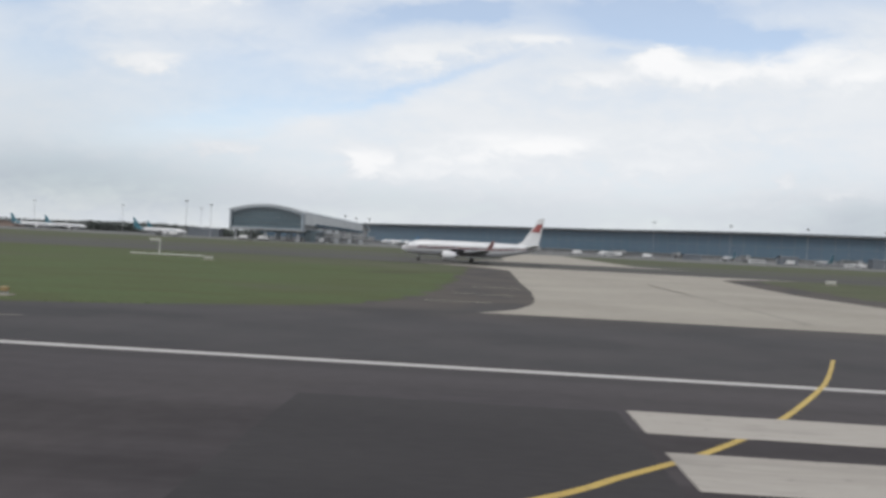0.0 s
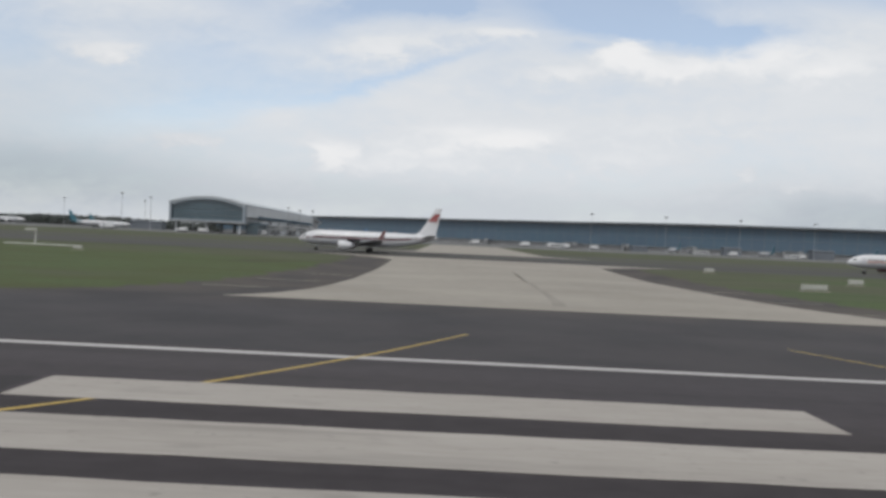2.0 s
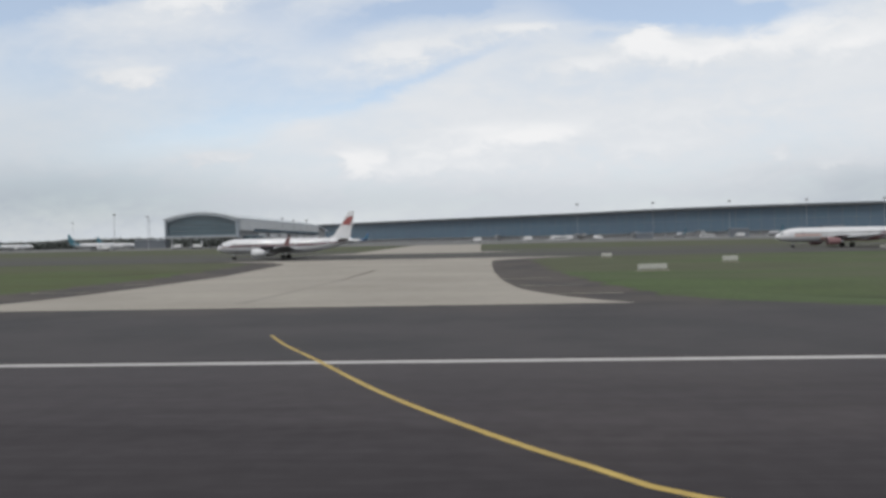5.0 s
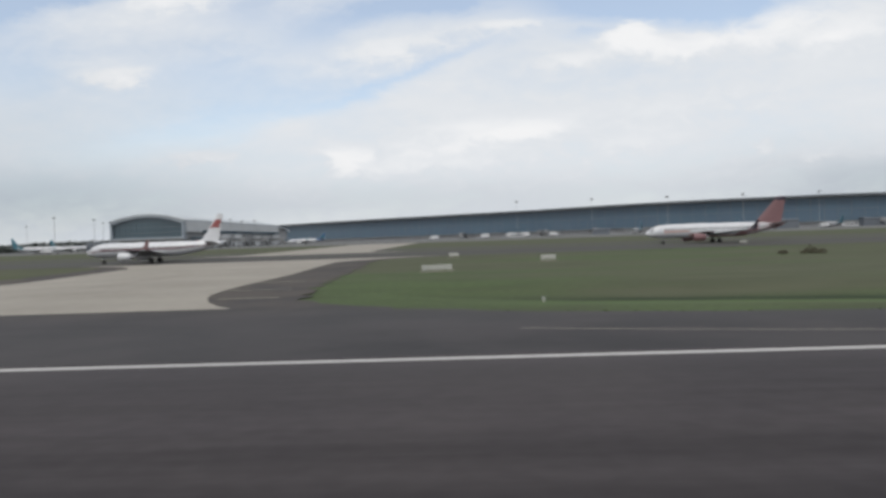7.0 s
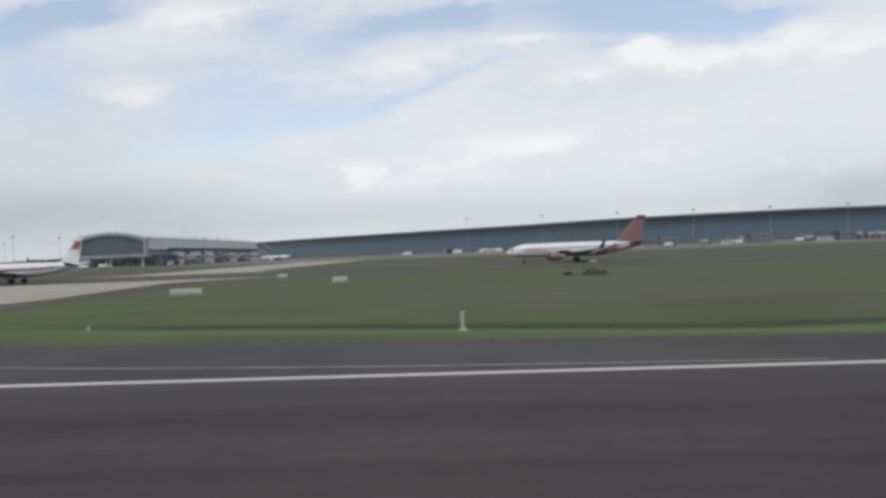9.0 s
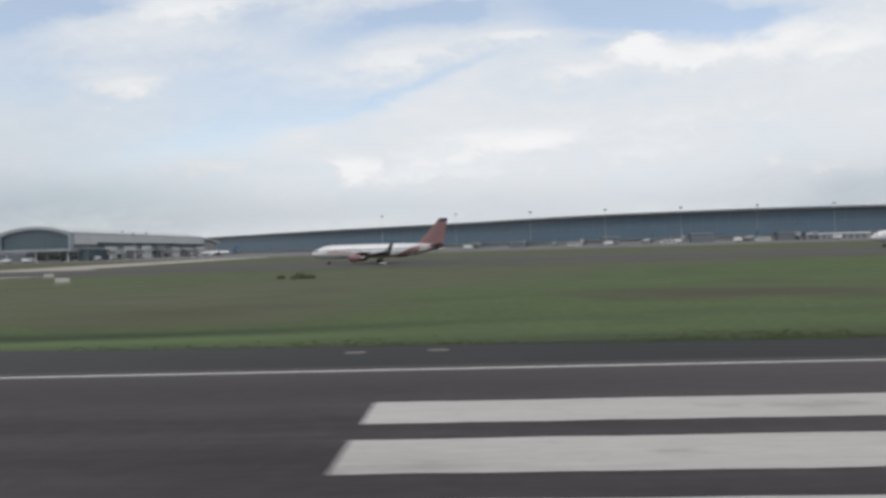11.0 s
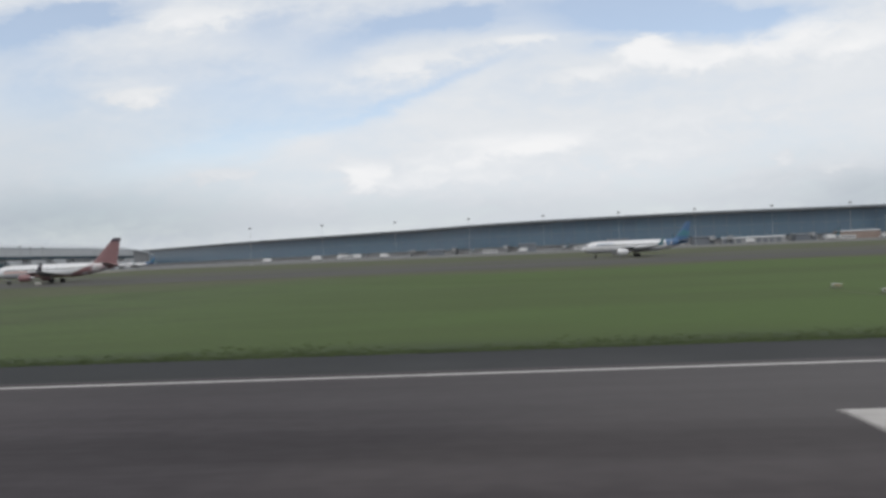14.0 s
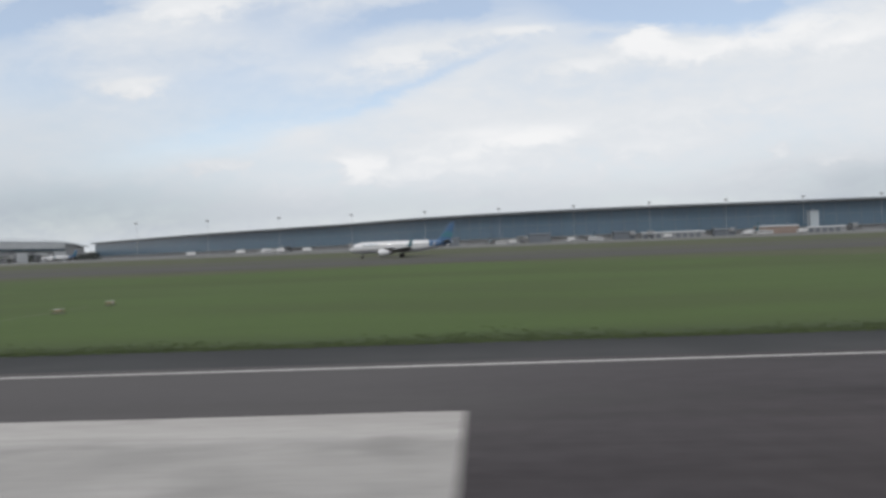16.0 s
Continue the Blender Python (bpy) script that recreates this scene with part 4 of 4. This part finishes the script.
airliner(-23.5, 175.0, 0, 33.1, "white airliner with a red side stripe on the taxiway", "redline")
airliner(111.3, 188.2, 0, 34.6, "white airliner with maroon tail and red engines taxiing", "maroon")
airliner(268.3, 225.0, 0, 32.2, "white airliner with a bright blue tail on the taxiway", "blue", tall=0.82)
PARKED = "parked airliners by the pier"
airliner(-203.5, 492.0, 180, 36.5, "white airliner with a teal tail parked beside the pier", "teal", PARKED)
airliner(-264.0, 645.0, 180, 36.5, "white airliner with a teal tail parked behind another", "teal", PARKED)
airliner(-333.0, 560.0, 180, 36.5, "white airliner with a teal tail far along the apron", "teal", PARKED)
airliner(-330.0, 600.0, 180, 36.5, "white airliner with a teal tail far along the apron", "teal", PARKED)
airliner(-95.5, 664.0, 0, 34.5, "white airliner with a blue tail parked at the pier side", "blue", PARKED, tall=0.8)

# ---- terminal building ----
FRONT = [(-420, 1370), (-330, 1285), (-165, 1130), (-85, 1060), (20, 981), (144, 893), (192, 848), (240, 803), (300, 768), (355, 748), (450, 728), (600, 738), (960, 748)]
STEP = 12.0
LINE = curve_through(FRONT, STEP)
Z0, Z_GLASS, Z_TOP, Z_ROOF = 3.2, 9.4, 32.6, 35.0
term = thing("terminal", 300, 790, 3.6, 0, "long dark glass terminal hall with pale roof edge", "building")
term.matrix_basis = Matrix.Identity(4)


def along(offset, z0, z1, depth):
    """A solid strip following the building's front."""
    rings = []
    for k, (x, y) in enumerate(LINE):
        a, b = LINE[max(k - 1, 0)], LINE[min(k + 1, len(LINE) - 1)]
        t = Vector((b[0] - a[0], b[1] - a[1], 0)).normalized()
        n = Vector((t.y, -t.x, 0))
        p, q = Vector((x, y, 0)) + n * offset, Vector((x, y, 0)) + n * (offset - depth)
        rings.append([(p.x, p.y, z0), (p.x, p.y, z1), (q.x, q.y, z1), (q.x, q.y, z0)])
    return loft(rings)


part("lower_wall", along(-1.2, Z0, Z_GLASS, 40), GREY_WALL, term, "grey ground-floor wall set back")
part("core", along(-0.35, Z_GLASS, Z_TOP, 43), FACADE_CORE, term, "dark hall behind the glass")
part("floor_edge", along(0.6, Z_GLASS - 0.7, Z_GLASS, 44), GREY_WALL, term, "pale floor edge")
part("roof", along(6.5, Z_TOP, Z_TOP + 0.9, 54), FACADE_CORE, term, "grey eaves")
part("roof_edge", along(7.0, Z_TOP + 0.9, Z_ROOF, 54), EAVES, term, "grey metal roof edge")
pane = bmesh.new()
block(pane, 0.15, STEP - 0.15, -0.06, 0.06, 0.15, 11.45, 0.03)
pane_mesh = bpy.data.meshes.new("glass_panel")
pane.to_mesh(pane_mesh)
pane.free()
pane_mesh.materials.append(FACADE)
for (x0, y0), (x1, y1) in zip(LINE, LINE[1:]):
    for z in (Z_GLASS, Z_GLASS + 11.6):
        ob = new("glass_panel", pane_mesh)
        ob.parent = term
        ob.matrix_basis = Matrix.Translation((x0, y0, z)) @ Matrix.Rotation(math.atan2(y1 - y0, x1 - x0), 4, "Z")
for k in range(0, len(LINE), 2):
    x, y = LINE[k]
    bm = bmesh.new()
    rod(bm, (x, y - 0.5, Z0), (x, y - 0.5, Z_GLASS - 0.6), 0.45, sides=12)
    part("column", bm, GREY_WALL, term, "", True)

# ---- pier with the glazed end ----
pier = thing("pier", 0, 0, 0, 0, "white airport pier with an arched glazed end wall", "building")
PX0, PX1, PY0, PY1 = -178.0, -128.5, 508.0, 806.0


def arch(f, lift=0.0):
    return 23.0 + 4.4 * (1 - (2 * f - 1) ** 2) + lift


def arch_section(y, z_low, lift, inset=0.0):
    top = [(PX0 + inset + (PX1 - PX0 - 2 * inset) * f, y, arch(f, lift)) for f in np.linspace(0, 1, 17)]
    return top + [(PX1 - inset, y, z_low), (PX0 + inset, y, z_low)]


def pier_sag(y):
    """The roof bows down towards the terminal."""
    return 5.0 * max(0.0, (y - 736) / 70) ** 2


def hollow_roof():
    rings = []
    for y in np.linspace(PY0 - 2.5, PY1, 24):
        sag = pier_sag(y)
        outer = [(PX0 - 1.5 + (PX1 - PX0 + 3) * f, y, arch(f, 0.7 - sag)) for f in np.linspace(0, 1, 17)]
        inner = [(PX0 - 1.5 + (PX1 - PX0 + 3) * f, y, arch(f, -0.6 - sag)) for f in np.linspace(1, 0, 17)]
        rings.append(outer + inner)
    return loft(rings)


part("roof", hollow_roof(), PIER_ROOF, pier, "long arched white metal roof", True)
part("hall", loft([arch_section(y, 11.0, -0.8 - pier_sag(y), 0.6) for y in (PY0 + 0.5, 736.0, 755.0, 772.0, 788.0, 800.0)]), GREY_WALL, pier, "grey inner hall")
part("deck", boxed(PX0 - 0.8, PX1 + 0.8, PY0 - 3, PY1, 10.1, 11.0, 0.1), GREY_WALL, pier, "pale floor deck")
for x0, x1 in ((PX0 - 0.9, PX0 + 0.5), (PX1 - 0.5, PX1 + 0.9)):
    part("end_frame", boxed(x0, x1, PY0 - 2.4, PY0 + 2.0, 9.8, 23.0, 0.15), RIM, pier, "pale end frame")
rings = []
for f in np.linspace(0.02, 0.98, 25):
    px, lean = PX0 + (PX1 - PX0) * f, 0.7 * (2 * f - 1) ** 8
    rings.append([(px, PY0 - 2.3, arch(f, -0.62)), (px, PY0 - 2.3, arch(f, -1.7 - lean)), (px, PY0 - 0.1, arch(f, -1.7 - lean)), (px, PY0 - 0.1, arch(f, -0.62))])
part("end_arch", loft(rings), RIM, pier, "pale arched surround of the glazing", True)
part("end_sill", boxed(PX0 + 0.5, PX1 - 0.5, PY0 - 2.3, PY0 - 0.1, 11.0, 11.9, 0.12), RIM, pier, "pale sill under the glazing")
cols = 12
for k in range(cols):
    f0, f1 = k / cols, (k + 1) / cols
    x0, x1 = PX0 + 0.7 + (PX1 - PX0 - 1.4) * f0 + 0.04, PX0 + 0.7 + (PX1 - PX0 - 1.4) * f1 - 0.04
    for z0, z1 in ((11.1, 15.0), (15.15, 19.0), (19.15, None)):
        bm = bmesh.new()
        pts = [(x0, z0), (x1, z0), (x1, z1 or arch(f1, -0.9)), (x0, z1 or arch(f0, -0.9))]
        front = [bm.verts.new((px, PY0, pz)) for px, pz in pts]
        back = [bm.verts.new((px, PY0 + 0.15, pz)) for px, pz in pts]
        bm.faces.new(front)
        bm.faces.new(back[::-1])
        for j in range(4):
            bm.faces.new((front[j], back[j], back[(j + 1) % 4], front[(j + 1) % 4]))
        part("end_pane", bm, GLAZING, pier)
for k in range(9):
    for x in (PX0 + 3, PX0 + 24, PX1 - 3):
        bm = bmesh.new()
        y = PY0 + 1 + k * 34
        rod(bm, (x, y, 2.6), (x, y, 9.9), 0.7, sides=12)
        part("column", bm, CLADDING, pier, "", True)
# side wall on the terminal side: glass block near the end, then pale wall bays with dark openings
part("side_glass", boxed(PX1 - 1.0, PX1 + 7.0, PY0 + 10, PY0 + 40, 3.0, 11.5, 0.1), GLAZING, pier, "dark glass block at the side")
part("side_band", boxed(PX1 + 0.4, PX1 + 1.3, PY0 + 2.2, PY0 + 33.8, 15.2, 23.0), CLADDING, pier, "white upper cladding")
bays = random.Random(5)
for k in range(7):
    y = PY0 + 46 + k * 31
    part("side_wall", boxed(PX1 - 1.5, PX1 + 1.0, y, y + bays.uniform(12, 22), 2.8, bays.uniform(11.0, 14.5), 0.1), bays.choice((CLADDING, GREY_WALL)), pier, "pale side wall bay")
    part("side_window", boxed(PX1 + 0.6, PX1 + 1.1, y - 12, y + 19, 14.6, 16.6), GLAZING, pier, "grey ribbon window")
    part("side_band", boxed(PX1 + 0.5, PX1 + 1.3, y - 12, y + 19, 16.7, 23.2), CLADDING, pier, "white upper cladding")


# ---- apron things ----


def jet_bridge(x, y, turn, length, label, group="jet bridges"):
    top = thing("jet_bridge", x, y, rise(y) + 0.02, turn, label, "jet bridge", group)
    part("tunnel", boxed(-1.6, 1.6, -length, 0, 3.9, 6.9, 0.15), GREY_WALL, top, "pale grey tunnel")
    part("ribbon_window", boxed(-1.63, 1.63, -length + 2, -1, 5.3, 6.1), PANE, top, "dark side glazing")
    bm = bmesh.new()
    rod(bm, (0, 0.5, 0), (0, 0.5, 7.2), 2.4, sides=16)
    part("rotunda", bm, GREY_WALL, top, "grey round rotunda", True)
    part("cab", boxed(-2.1, 2.1, -length - 3.2, -length, 3.6, 7.2, 0.25), GREY_WALL, top, "boxy docking cab")
    for sx in (-1.3, 1.3):
        bm = bmesh.new()
        rod(bm, (sx, -length * 0.7, 0.5), (sx, -length * 0.7, 4.0), 0.25)
        leg = part("leg", bm, STEEL, top, "", True)
        bm = bmesh.new()
        rod(bm, (sx - 0.2, -length * 0.7, 0.5), (sx + 0.2, -length * 0.7, 0.5), 0.5, sides=16)
        part("wheel", bm, RUBBER, leg, "black drive wheel", True)
    return top


for x in (60, 150, 205, 262, 345, 372, 445, 470, 530, 590, 660):
    yf = float(np.interp(x, [p[0] for p in LINE], [p[1] for p in LINE]))
    jet_bridge(x, yf - 5, random.Random(x).uniform(-20, 20), random.Random(x + 1).uniform(16, 26), "pale boxy jet bridge against the glass terminal")
for y in (545, 590, 650, 710):
    jet_bridge(PX1 + 4, y, 75, 14, "pale jet bridge at the side of the pier")


def truck(x, y, turn, length, height, label, category="truck"):
    top = thing("service_truck", x, y, rise(y) + 0.03, turn, label, category, "apron vehicles")
    part("box_body", boxed(2.2, length, -1.25, 1.25, 0.9, height, 0.12), VEHICLE, top, "white box body")
    cab = part("cab", boxed(0, 2.1, -1.15, 1.15, 0.7, 2.6, 0.2), VEHICLE, top, "white driver's cab")
    part("windscreen", boxed(-0.02, 1.4, -1.17, 1.17, 1.65, 2.3, 0.05), PANE, cab, "dark cab glazing")
    part("chassis", boxed(0.4, length - 0.2, -0.9, 0.9, 0.5, 0.95), DARK, top, "dark chassis")
    for gx in (1.1, length * 0.62, length - 1.2):
        for gy in (-1.1, 1.1):
            bm = bmesh.new()
            rod(bm, (gx, gy - 0.15, 0.5), (gx, gy + 0.15, 0.5), 0.5, sides=16)
            part("wheel", bm, RUBBER, top, "black tyre", True)
    return top


def bus(x, y, turn, label):
    top = thing("apron_bus", x, y, rise(y) + 0.03, turn, label, "bus", "apron vehicles")
    part("body", boxed(0, 13.5, -1.5, 1.5, 0.45, 3.2, 0.2), VEHICLE, top, "white bus body")
    part("window_band", boxed(0.5, 13.0, -1.53, 1.53, 1.5, 2.5, 0.04), PANE, top, "dark window band")
    part("roof_unit", boxed(4, 8, -0.9, 0.9, 3.2, 3.5, 0.08), CLADDING, top, "roof unit")
    for gx in (2.4, 10.8):
        for gy in (-1.3, 1.3):
            bm = bmesh.new()
            rod(bm, (gx, gy - 0.15, 0.5), (gx, gy + 0.15, 0.5), 0.5, sides=16)
            part("wheel", bm, RUBBER, top, "black tyre", True)
    return top


def shed(x0, x1, y, height, label, doors=True, wall=None):
    top = thing("service_shed", x0, y, rise(y) + 0.02, 0, label, "shed", "apron sheds")
    w = x1 - x0
    part("wall", boxed(0, w, 0, 9, 0, height - 0.8, 0.05), wall or (GREY_WALL if doors else GATE_WALL), top, "grey wall" if wall is None else "dull reddish wall")
    rings = [[(xx, yy, height - 0.8 + 0.9 * (1 - ((yy - 4.5) / 5.2) ** 2) + dz) for dz, line in ((0.12, np.linspace(-0.6, 9.6, 9)), (-0.05, np.linspace(9.6, -0.6, 9))) for yy in line] for xx in (-0.5, w + 0.5)]
    part("roof", loft(rings), CLADDING if doors or wall else GATE_WALL, top, "white curved sheet roof" if doors or wall else "grey curved sheet roof", True)
    for k in range(int(w // 6) if doors else 0):
        part("door", boxed(1 + k * 6, 5 + k * 6, -0.06, 0.1, 0.05, height - 1.6), GATE_WALL, top, "grey roller door")
    return top


for x in (76, 100, 113):
    truck(x, 690 + (x % 5), 0, 9.5, 4.2, "white service truck parked on the apron")
for x in (104, 236, 320, 404, 556):
    bus(x, 694 - (x % 7), random.Random(x).uniform(-6, 6), "white low apron bus before the terminal")
for x in (150, 268, 330, 384, 470, 540, 590, 30):
    truck(x, 684 + (x % 9), random.Random(x).choice((0, 180, 8)), 9.0, 3.8, "white service truck parked on the apron")
for x in (228, 316, 412, 562):
    airliner(x, 740, -90, 37.0, "white airliner parked nose-in at the terminal gates", "teal", "airliners at the gates")
for x, y, turn in ((-167, 490, 0), (-147, 492, 180), (-156, 498, 4), (-206, 470, 0), (-118, 520, 90)):
    truck(x, y, turn, 6.5, 2.9, "white service van parked beside the pier", "van")
shed(455, 512, 700, 5.6, "long low service shed with white curved roof")
shed(-247, -221, 604, 6.6, "low grey service building beside the pier", False)
for x0, x1, y, h in ((184, 199, 708, 5.4), (270, 286, 706, 7.8), (352, 372, 704, 8.6), (430, 449, 702, 7.6), (522, 541, 703, 6.0)):
    shed(x0, x1, y, h, "pale grey gate building before the glass terminal", False)
shed(562, 600, 708, 7.6, "gate building with a white roof and dull reddish walls", False, BROWN)
bus(545, 697, 2, "white low apron bus before the terminal")
shed(606, 640, 704, 5.2, "low service shed beside the white tower")
tower = thing("service_tower", 618.5, 722, rise(722), 0, "pale blue-grey boxy service tower on the apron", "tower")
part("shaft", boxed(-4.0, 4.0, -4.0, 4.0, 0, 19.6, 0.2), PALE_PANEL, tower, "pale panelled shaft")
part("cap", boxed(-4.4, 4.4, -4.4, 4.4, 19.6, 20.3, 0.1), ROOF, tower, "grey cap")
bm = bmesh.new()
rod(bm, (0, 0, 20.2), (0, 0, 25.0), 0.14, 0.06)
part("antenna", bm, STEEL, tower)


def floodlight(x, y, height, label, group="apron floodlight masts", thick=0.09):
    top = thing("floodlight_mast", x, y, rise(y), 0, label, "light mast", group)
    bm = bmesh.new()
    rod(bm, (0, 0, 0), (0, 0, height), thick, thick * 0.55, 10)
    part("pole", bm, STEEL, top, "tapered steel pole", True)
    part("platform", boxed(-0.9, 0.9, -0.5, 0.5, height - 0.45, height - 0.3), STEEL, top, "lamp platform")
    for sx in (-0.7, -0.23, 0.24, 0.71):
        part("lamp", boxed(sx - 0.2, sx + 0.2, -0.6, -0.2, height - 0.3, height + 0.45, 0.04), GREY_WALL, top, "floodlight head")
    return top


for k in range(12):
    floodlight(96.3 + 44.5 * k, 450, 22.3, "tall floodlight mast with a cluster of lamps")
for x, y, h in ((-187.3, 452, 22.2), (-197.5, 521, 22.8), (-104, 534, 20.0), (-96, 534, 18.5), (-86.5, 534, 18.5), (-250, 640, 24), (-330, 660, 24), (-400, 640, 24)):
    floodlight(x, y, h, "tall floodlight mast near the pier", thick=0.2)

# ---- things on the grass ----


def guidance_board(x, y, width, height, turn, label, panel=BOARD):
    top = thing("guidance_sign", x, y, rise(y), turn, label, "sign", "airfield signs")
    part("panel", boxed(-width / 2, width / 2, -0.15, 0.15, 0.25, 0.25 + height, 0.04), panel, top, "pale sign panel")
    part("base", boxed(-width / 2 - 0.2, width / 2 + 0.2, -0.45, 0.45, -0.1, 0.06, 0.02), CONCRETE, top, "concrete base slab")
    for k in range(3):
        bm = bmesh.new()
        sx = (k - 1) * width * 0.4
        rod(bm, (sx, 0, 0), (sx, 0, 0.3), 0.05)
        part("leg", bm, STEEL, top)
    return top


guidance_board(62.9, 105.0, 4.3, 0.7, 15, "white rear of a wide airfield sign on grass")
guidance_board(80.8, 127.5, 2.5, 0.75, 0, "white rear of an airfield sign on grass")
guidance_board(64.3, 151.5, 2.0, 0.6, 0, "white rear of a small airfield sign on grass")
guidance_board(-52.0, 128.0, 1.5, 0.3, 0, "low pale airfield sign in the grass")
guidance_board(-35.8, 47.8, 0.5, 0.3, 0, "small dull yellow airfield sign beside the shoulder", ORANGE)
guidance_board(131.0, 176.0, 1.6, 0.4, 0, "pale airfield sign by the taxiway edge")

mast = thing("antenna_mast", -66.0, 140.0, rise(140), 0, "short white antenna mast on a concrete slab", "mast")
bm = bmesh.new()
rod(bm, (0, 0, 0), (0, 0, 2.7), 0.14, 0.1)
part("pole", bm, BOARD, mast, "white pole", True)
part("head", boxed(-1.9, 0.15, -0.25, 0.25, 2.55, 2.95, 0.06), BOARD, mast, "white antenna box")
part("slab", boxed(-5.5, 8.5, -0.7, 0.7, -0.1, 0.14, 0.04), BOARD, mast, "pale concrete slab")

post = thing("marker_post", 104.0, 50.8, dip(104, 50.8), 0, "white marker post with a capped top on grass", "post")
bm = bmesh.new()
rod(bm, (0, 0, -0.05), (0, 0, 1.15), 0.11, 0.09, 12)
part("shaft", bm, BOARD, post, "white shaft", True)
part("cap", boxed(-0.13, 0.17, -0.13, 0.13, 1.14, 1.26, 0.04), BOARD, post, "squared white cap")
part("foot", boxed(-0.2, 0.3, -0.2, 0.2, -0.05, 0.1, 0.03), BOARD, post, "pale foot")

small = thing("marker_light", 73.3, 59.3, dip(73.3, 59.3) - 0.03, 0, "small white edge marker light on grass", "light")
bm = bmesh.new()
rod(bm, (0, 0, -0.03), (0, 0, 0.3), 0.1, 0.07)
part("stem", bm, BOARD, small, "", True)
part("lens", boxed(-0.09, 0.09, -0.09, 0.09, 0.3, 0.42, 0.03), LAMP, small, "clear lens")

tagged(mesh_ob("service_path", ribbon([(270.9, 37), (270.9, 54), (270.9, 70)], 0.16, 0.0), PATH_EDGE), "narrow pale concrete path to the light units", "path", kind="structure")
for y in (44.5, 53.5, 62.5, 71.5):
    unit = thing("approach_light", 272.4, y, rise(y) - 0.03, 0, "low orange approach slope light unit on grass", "light unit", "approach slope lights")
    part("housing", boxed(-0.32, 0.32, -0.28, 0.28, 0.2, 0.36, 0.04), ORANGE, unit, "orange-brown metal housing")
    part("lid", boxed(-0.37, 0.37, -0.32, 0.32, 0.36, 0.41, 0.015), BOARD, unit, "sun-bleached cream lid")
    part("lens", boxed(-0.35, -0.30, -0.22, 0.22, 0.22, 0.34, 0.015), LAMP, unit, "lamp lenses")
    part("slab", boxed(-0.5, 0.5, -0.4, 0.4, -0.02, 0.08, 0.03), PATH_EDGE, unit, "pale slab")
    for sx in (-0.25, 0.25):
        bm = bmesh.new()
        rod(bm, (sx, 0, 0.05), (sx, 0, 0.24), 0.05)
        part("leg", bm, STEEL, unit)


def scrub(x, y, width, height, seed, label):
    """A low tangle of dry stalks and leaves."""
    rng = np.random.default_rng(seed)
    top = thing("scrub_bush", x, y, rise(y) - 0.03, 0, label, "bush", "low scrub")
    verts, faces = [], []
    for _ in range(700):
        a, r = rng.uniform(0, 2 * math.pi), math.sqrt(rng.random())
        px, py = r * math.cos(a) * width / 2, r * math.sin(a) * 0.9
        pz = height * (1 - r * r) * rng.random() * (0.7 + 0.3 * math.sin(px * 2.3 + seed))
        d = rng.normal(size=3) * 0.16
        e = rng.normal(size=3) * 0.10
        i = len(verts)
        verts += [(px, py, max(pz, 0)), (px + d[0], py + d[1], max(pz + d[2] + 0.1, 0)), (px + e[0], py + e[1], max(pz + e[2], 0))]
        faces.append((i, i + 1, i + 2))
    me = bpy.data.meshes.new("foliage")
    me.from_pydata(verts, [], faces)
    me.materials.append(SCRUB)
    crown = new("foliage", me)
    crown.parent = top
    bm = bmesh.new()
    for k in range(9):
        sx = (k - 4) * width / 10
        rod(bm, (sx, 0, 0), (sx + rng.uniform(-0.3, 0.3), rng.uniform(-0.3, 0.3), height * 0.8), 0.03, 0.01, 6)
    part("stems", bm, SCRUB, top)
    return top


scrub(123.8, 124.8, 4.6, 1.5, 3, "dark brown scrub clump in the grass")
scrub(119.6, 126.5, 1.3, 0.8, 5, "small dark scrub clump in the grass")

# ---- far left: woods and a low brown building ----
wall = thing("hangar_row", -620, 720, 3.7, 0, "long low brown building at the far apron edge", "building")
part("wall", boxed(-160, 150, 0, 20, 0, 6.0, 0.1), BROWN, wall, "brown plastered wall")
part("roof", boxed(-162, 152, -1.5, 21.5, 6.0, 6.7, 0.1), ROOF, wall, "grey flat roof")
for k in range(14):
    part("door", boxed(-150 + k * 21, -138 + k * 21, -0.08, 0.1, 0.05, 4.4), DARK, wall, "dark doorway")


def far_woods(name, x0, x1, y, depth, low, high, n, seed, label):
    rng = np.random.default_rng(seed)
    verts, faces = [], []
    for _ in range(n):
        x, yy = rng.uniform(x0, x1), y + rng.uniform(0, depth)
        top = rng.uniform(low, high) * (0.85 + 0.15 * math.sin(x * 0.013 + seed))
        for _ in range(14):
            c = np.array([x + rng.normal() * 4, yy + rng.normal() * 3, 3.7 + top * rng.uniform(0.05, 1.0)])
            i = len(verts)
            for _ in range(3):
                verts.append(tuple(c + rng.normal(size=3) * 2.0))
            faces.append((i, i + 1, i + 2))
    me = bpy.data.meshes.new(name)
    me.from_pydata(verts, [], faces)
    me.materials.append(LEAF)
    return tagged(new(name, me), label, "woods", kind="stuff")


far_woods("far_woods", -1900, -330, 1350, 120, 14, 18, 6000, 4, "dark far tree line behind the apron")
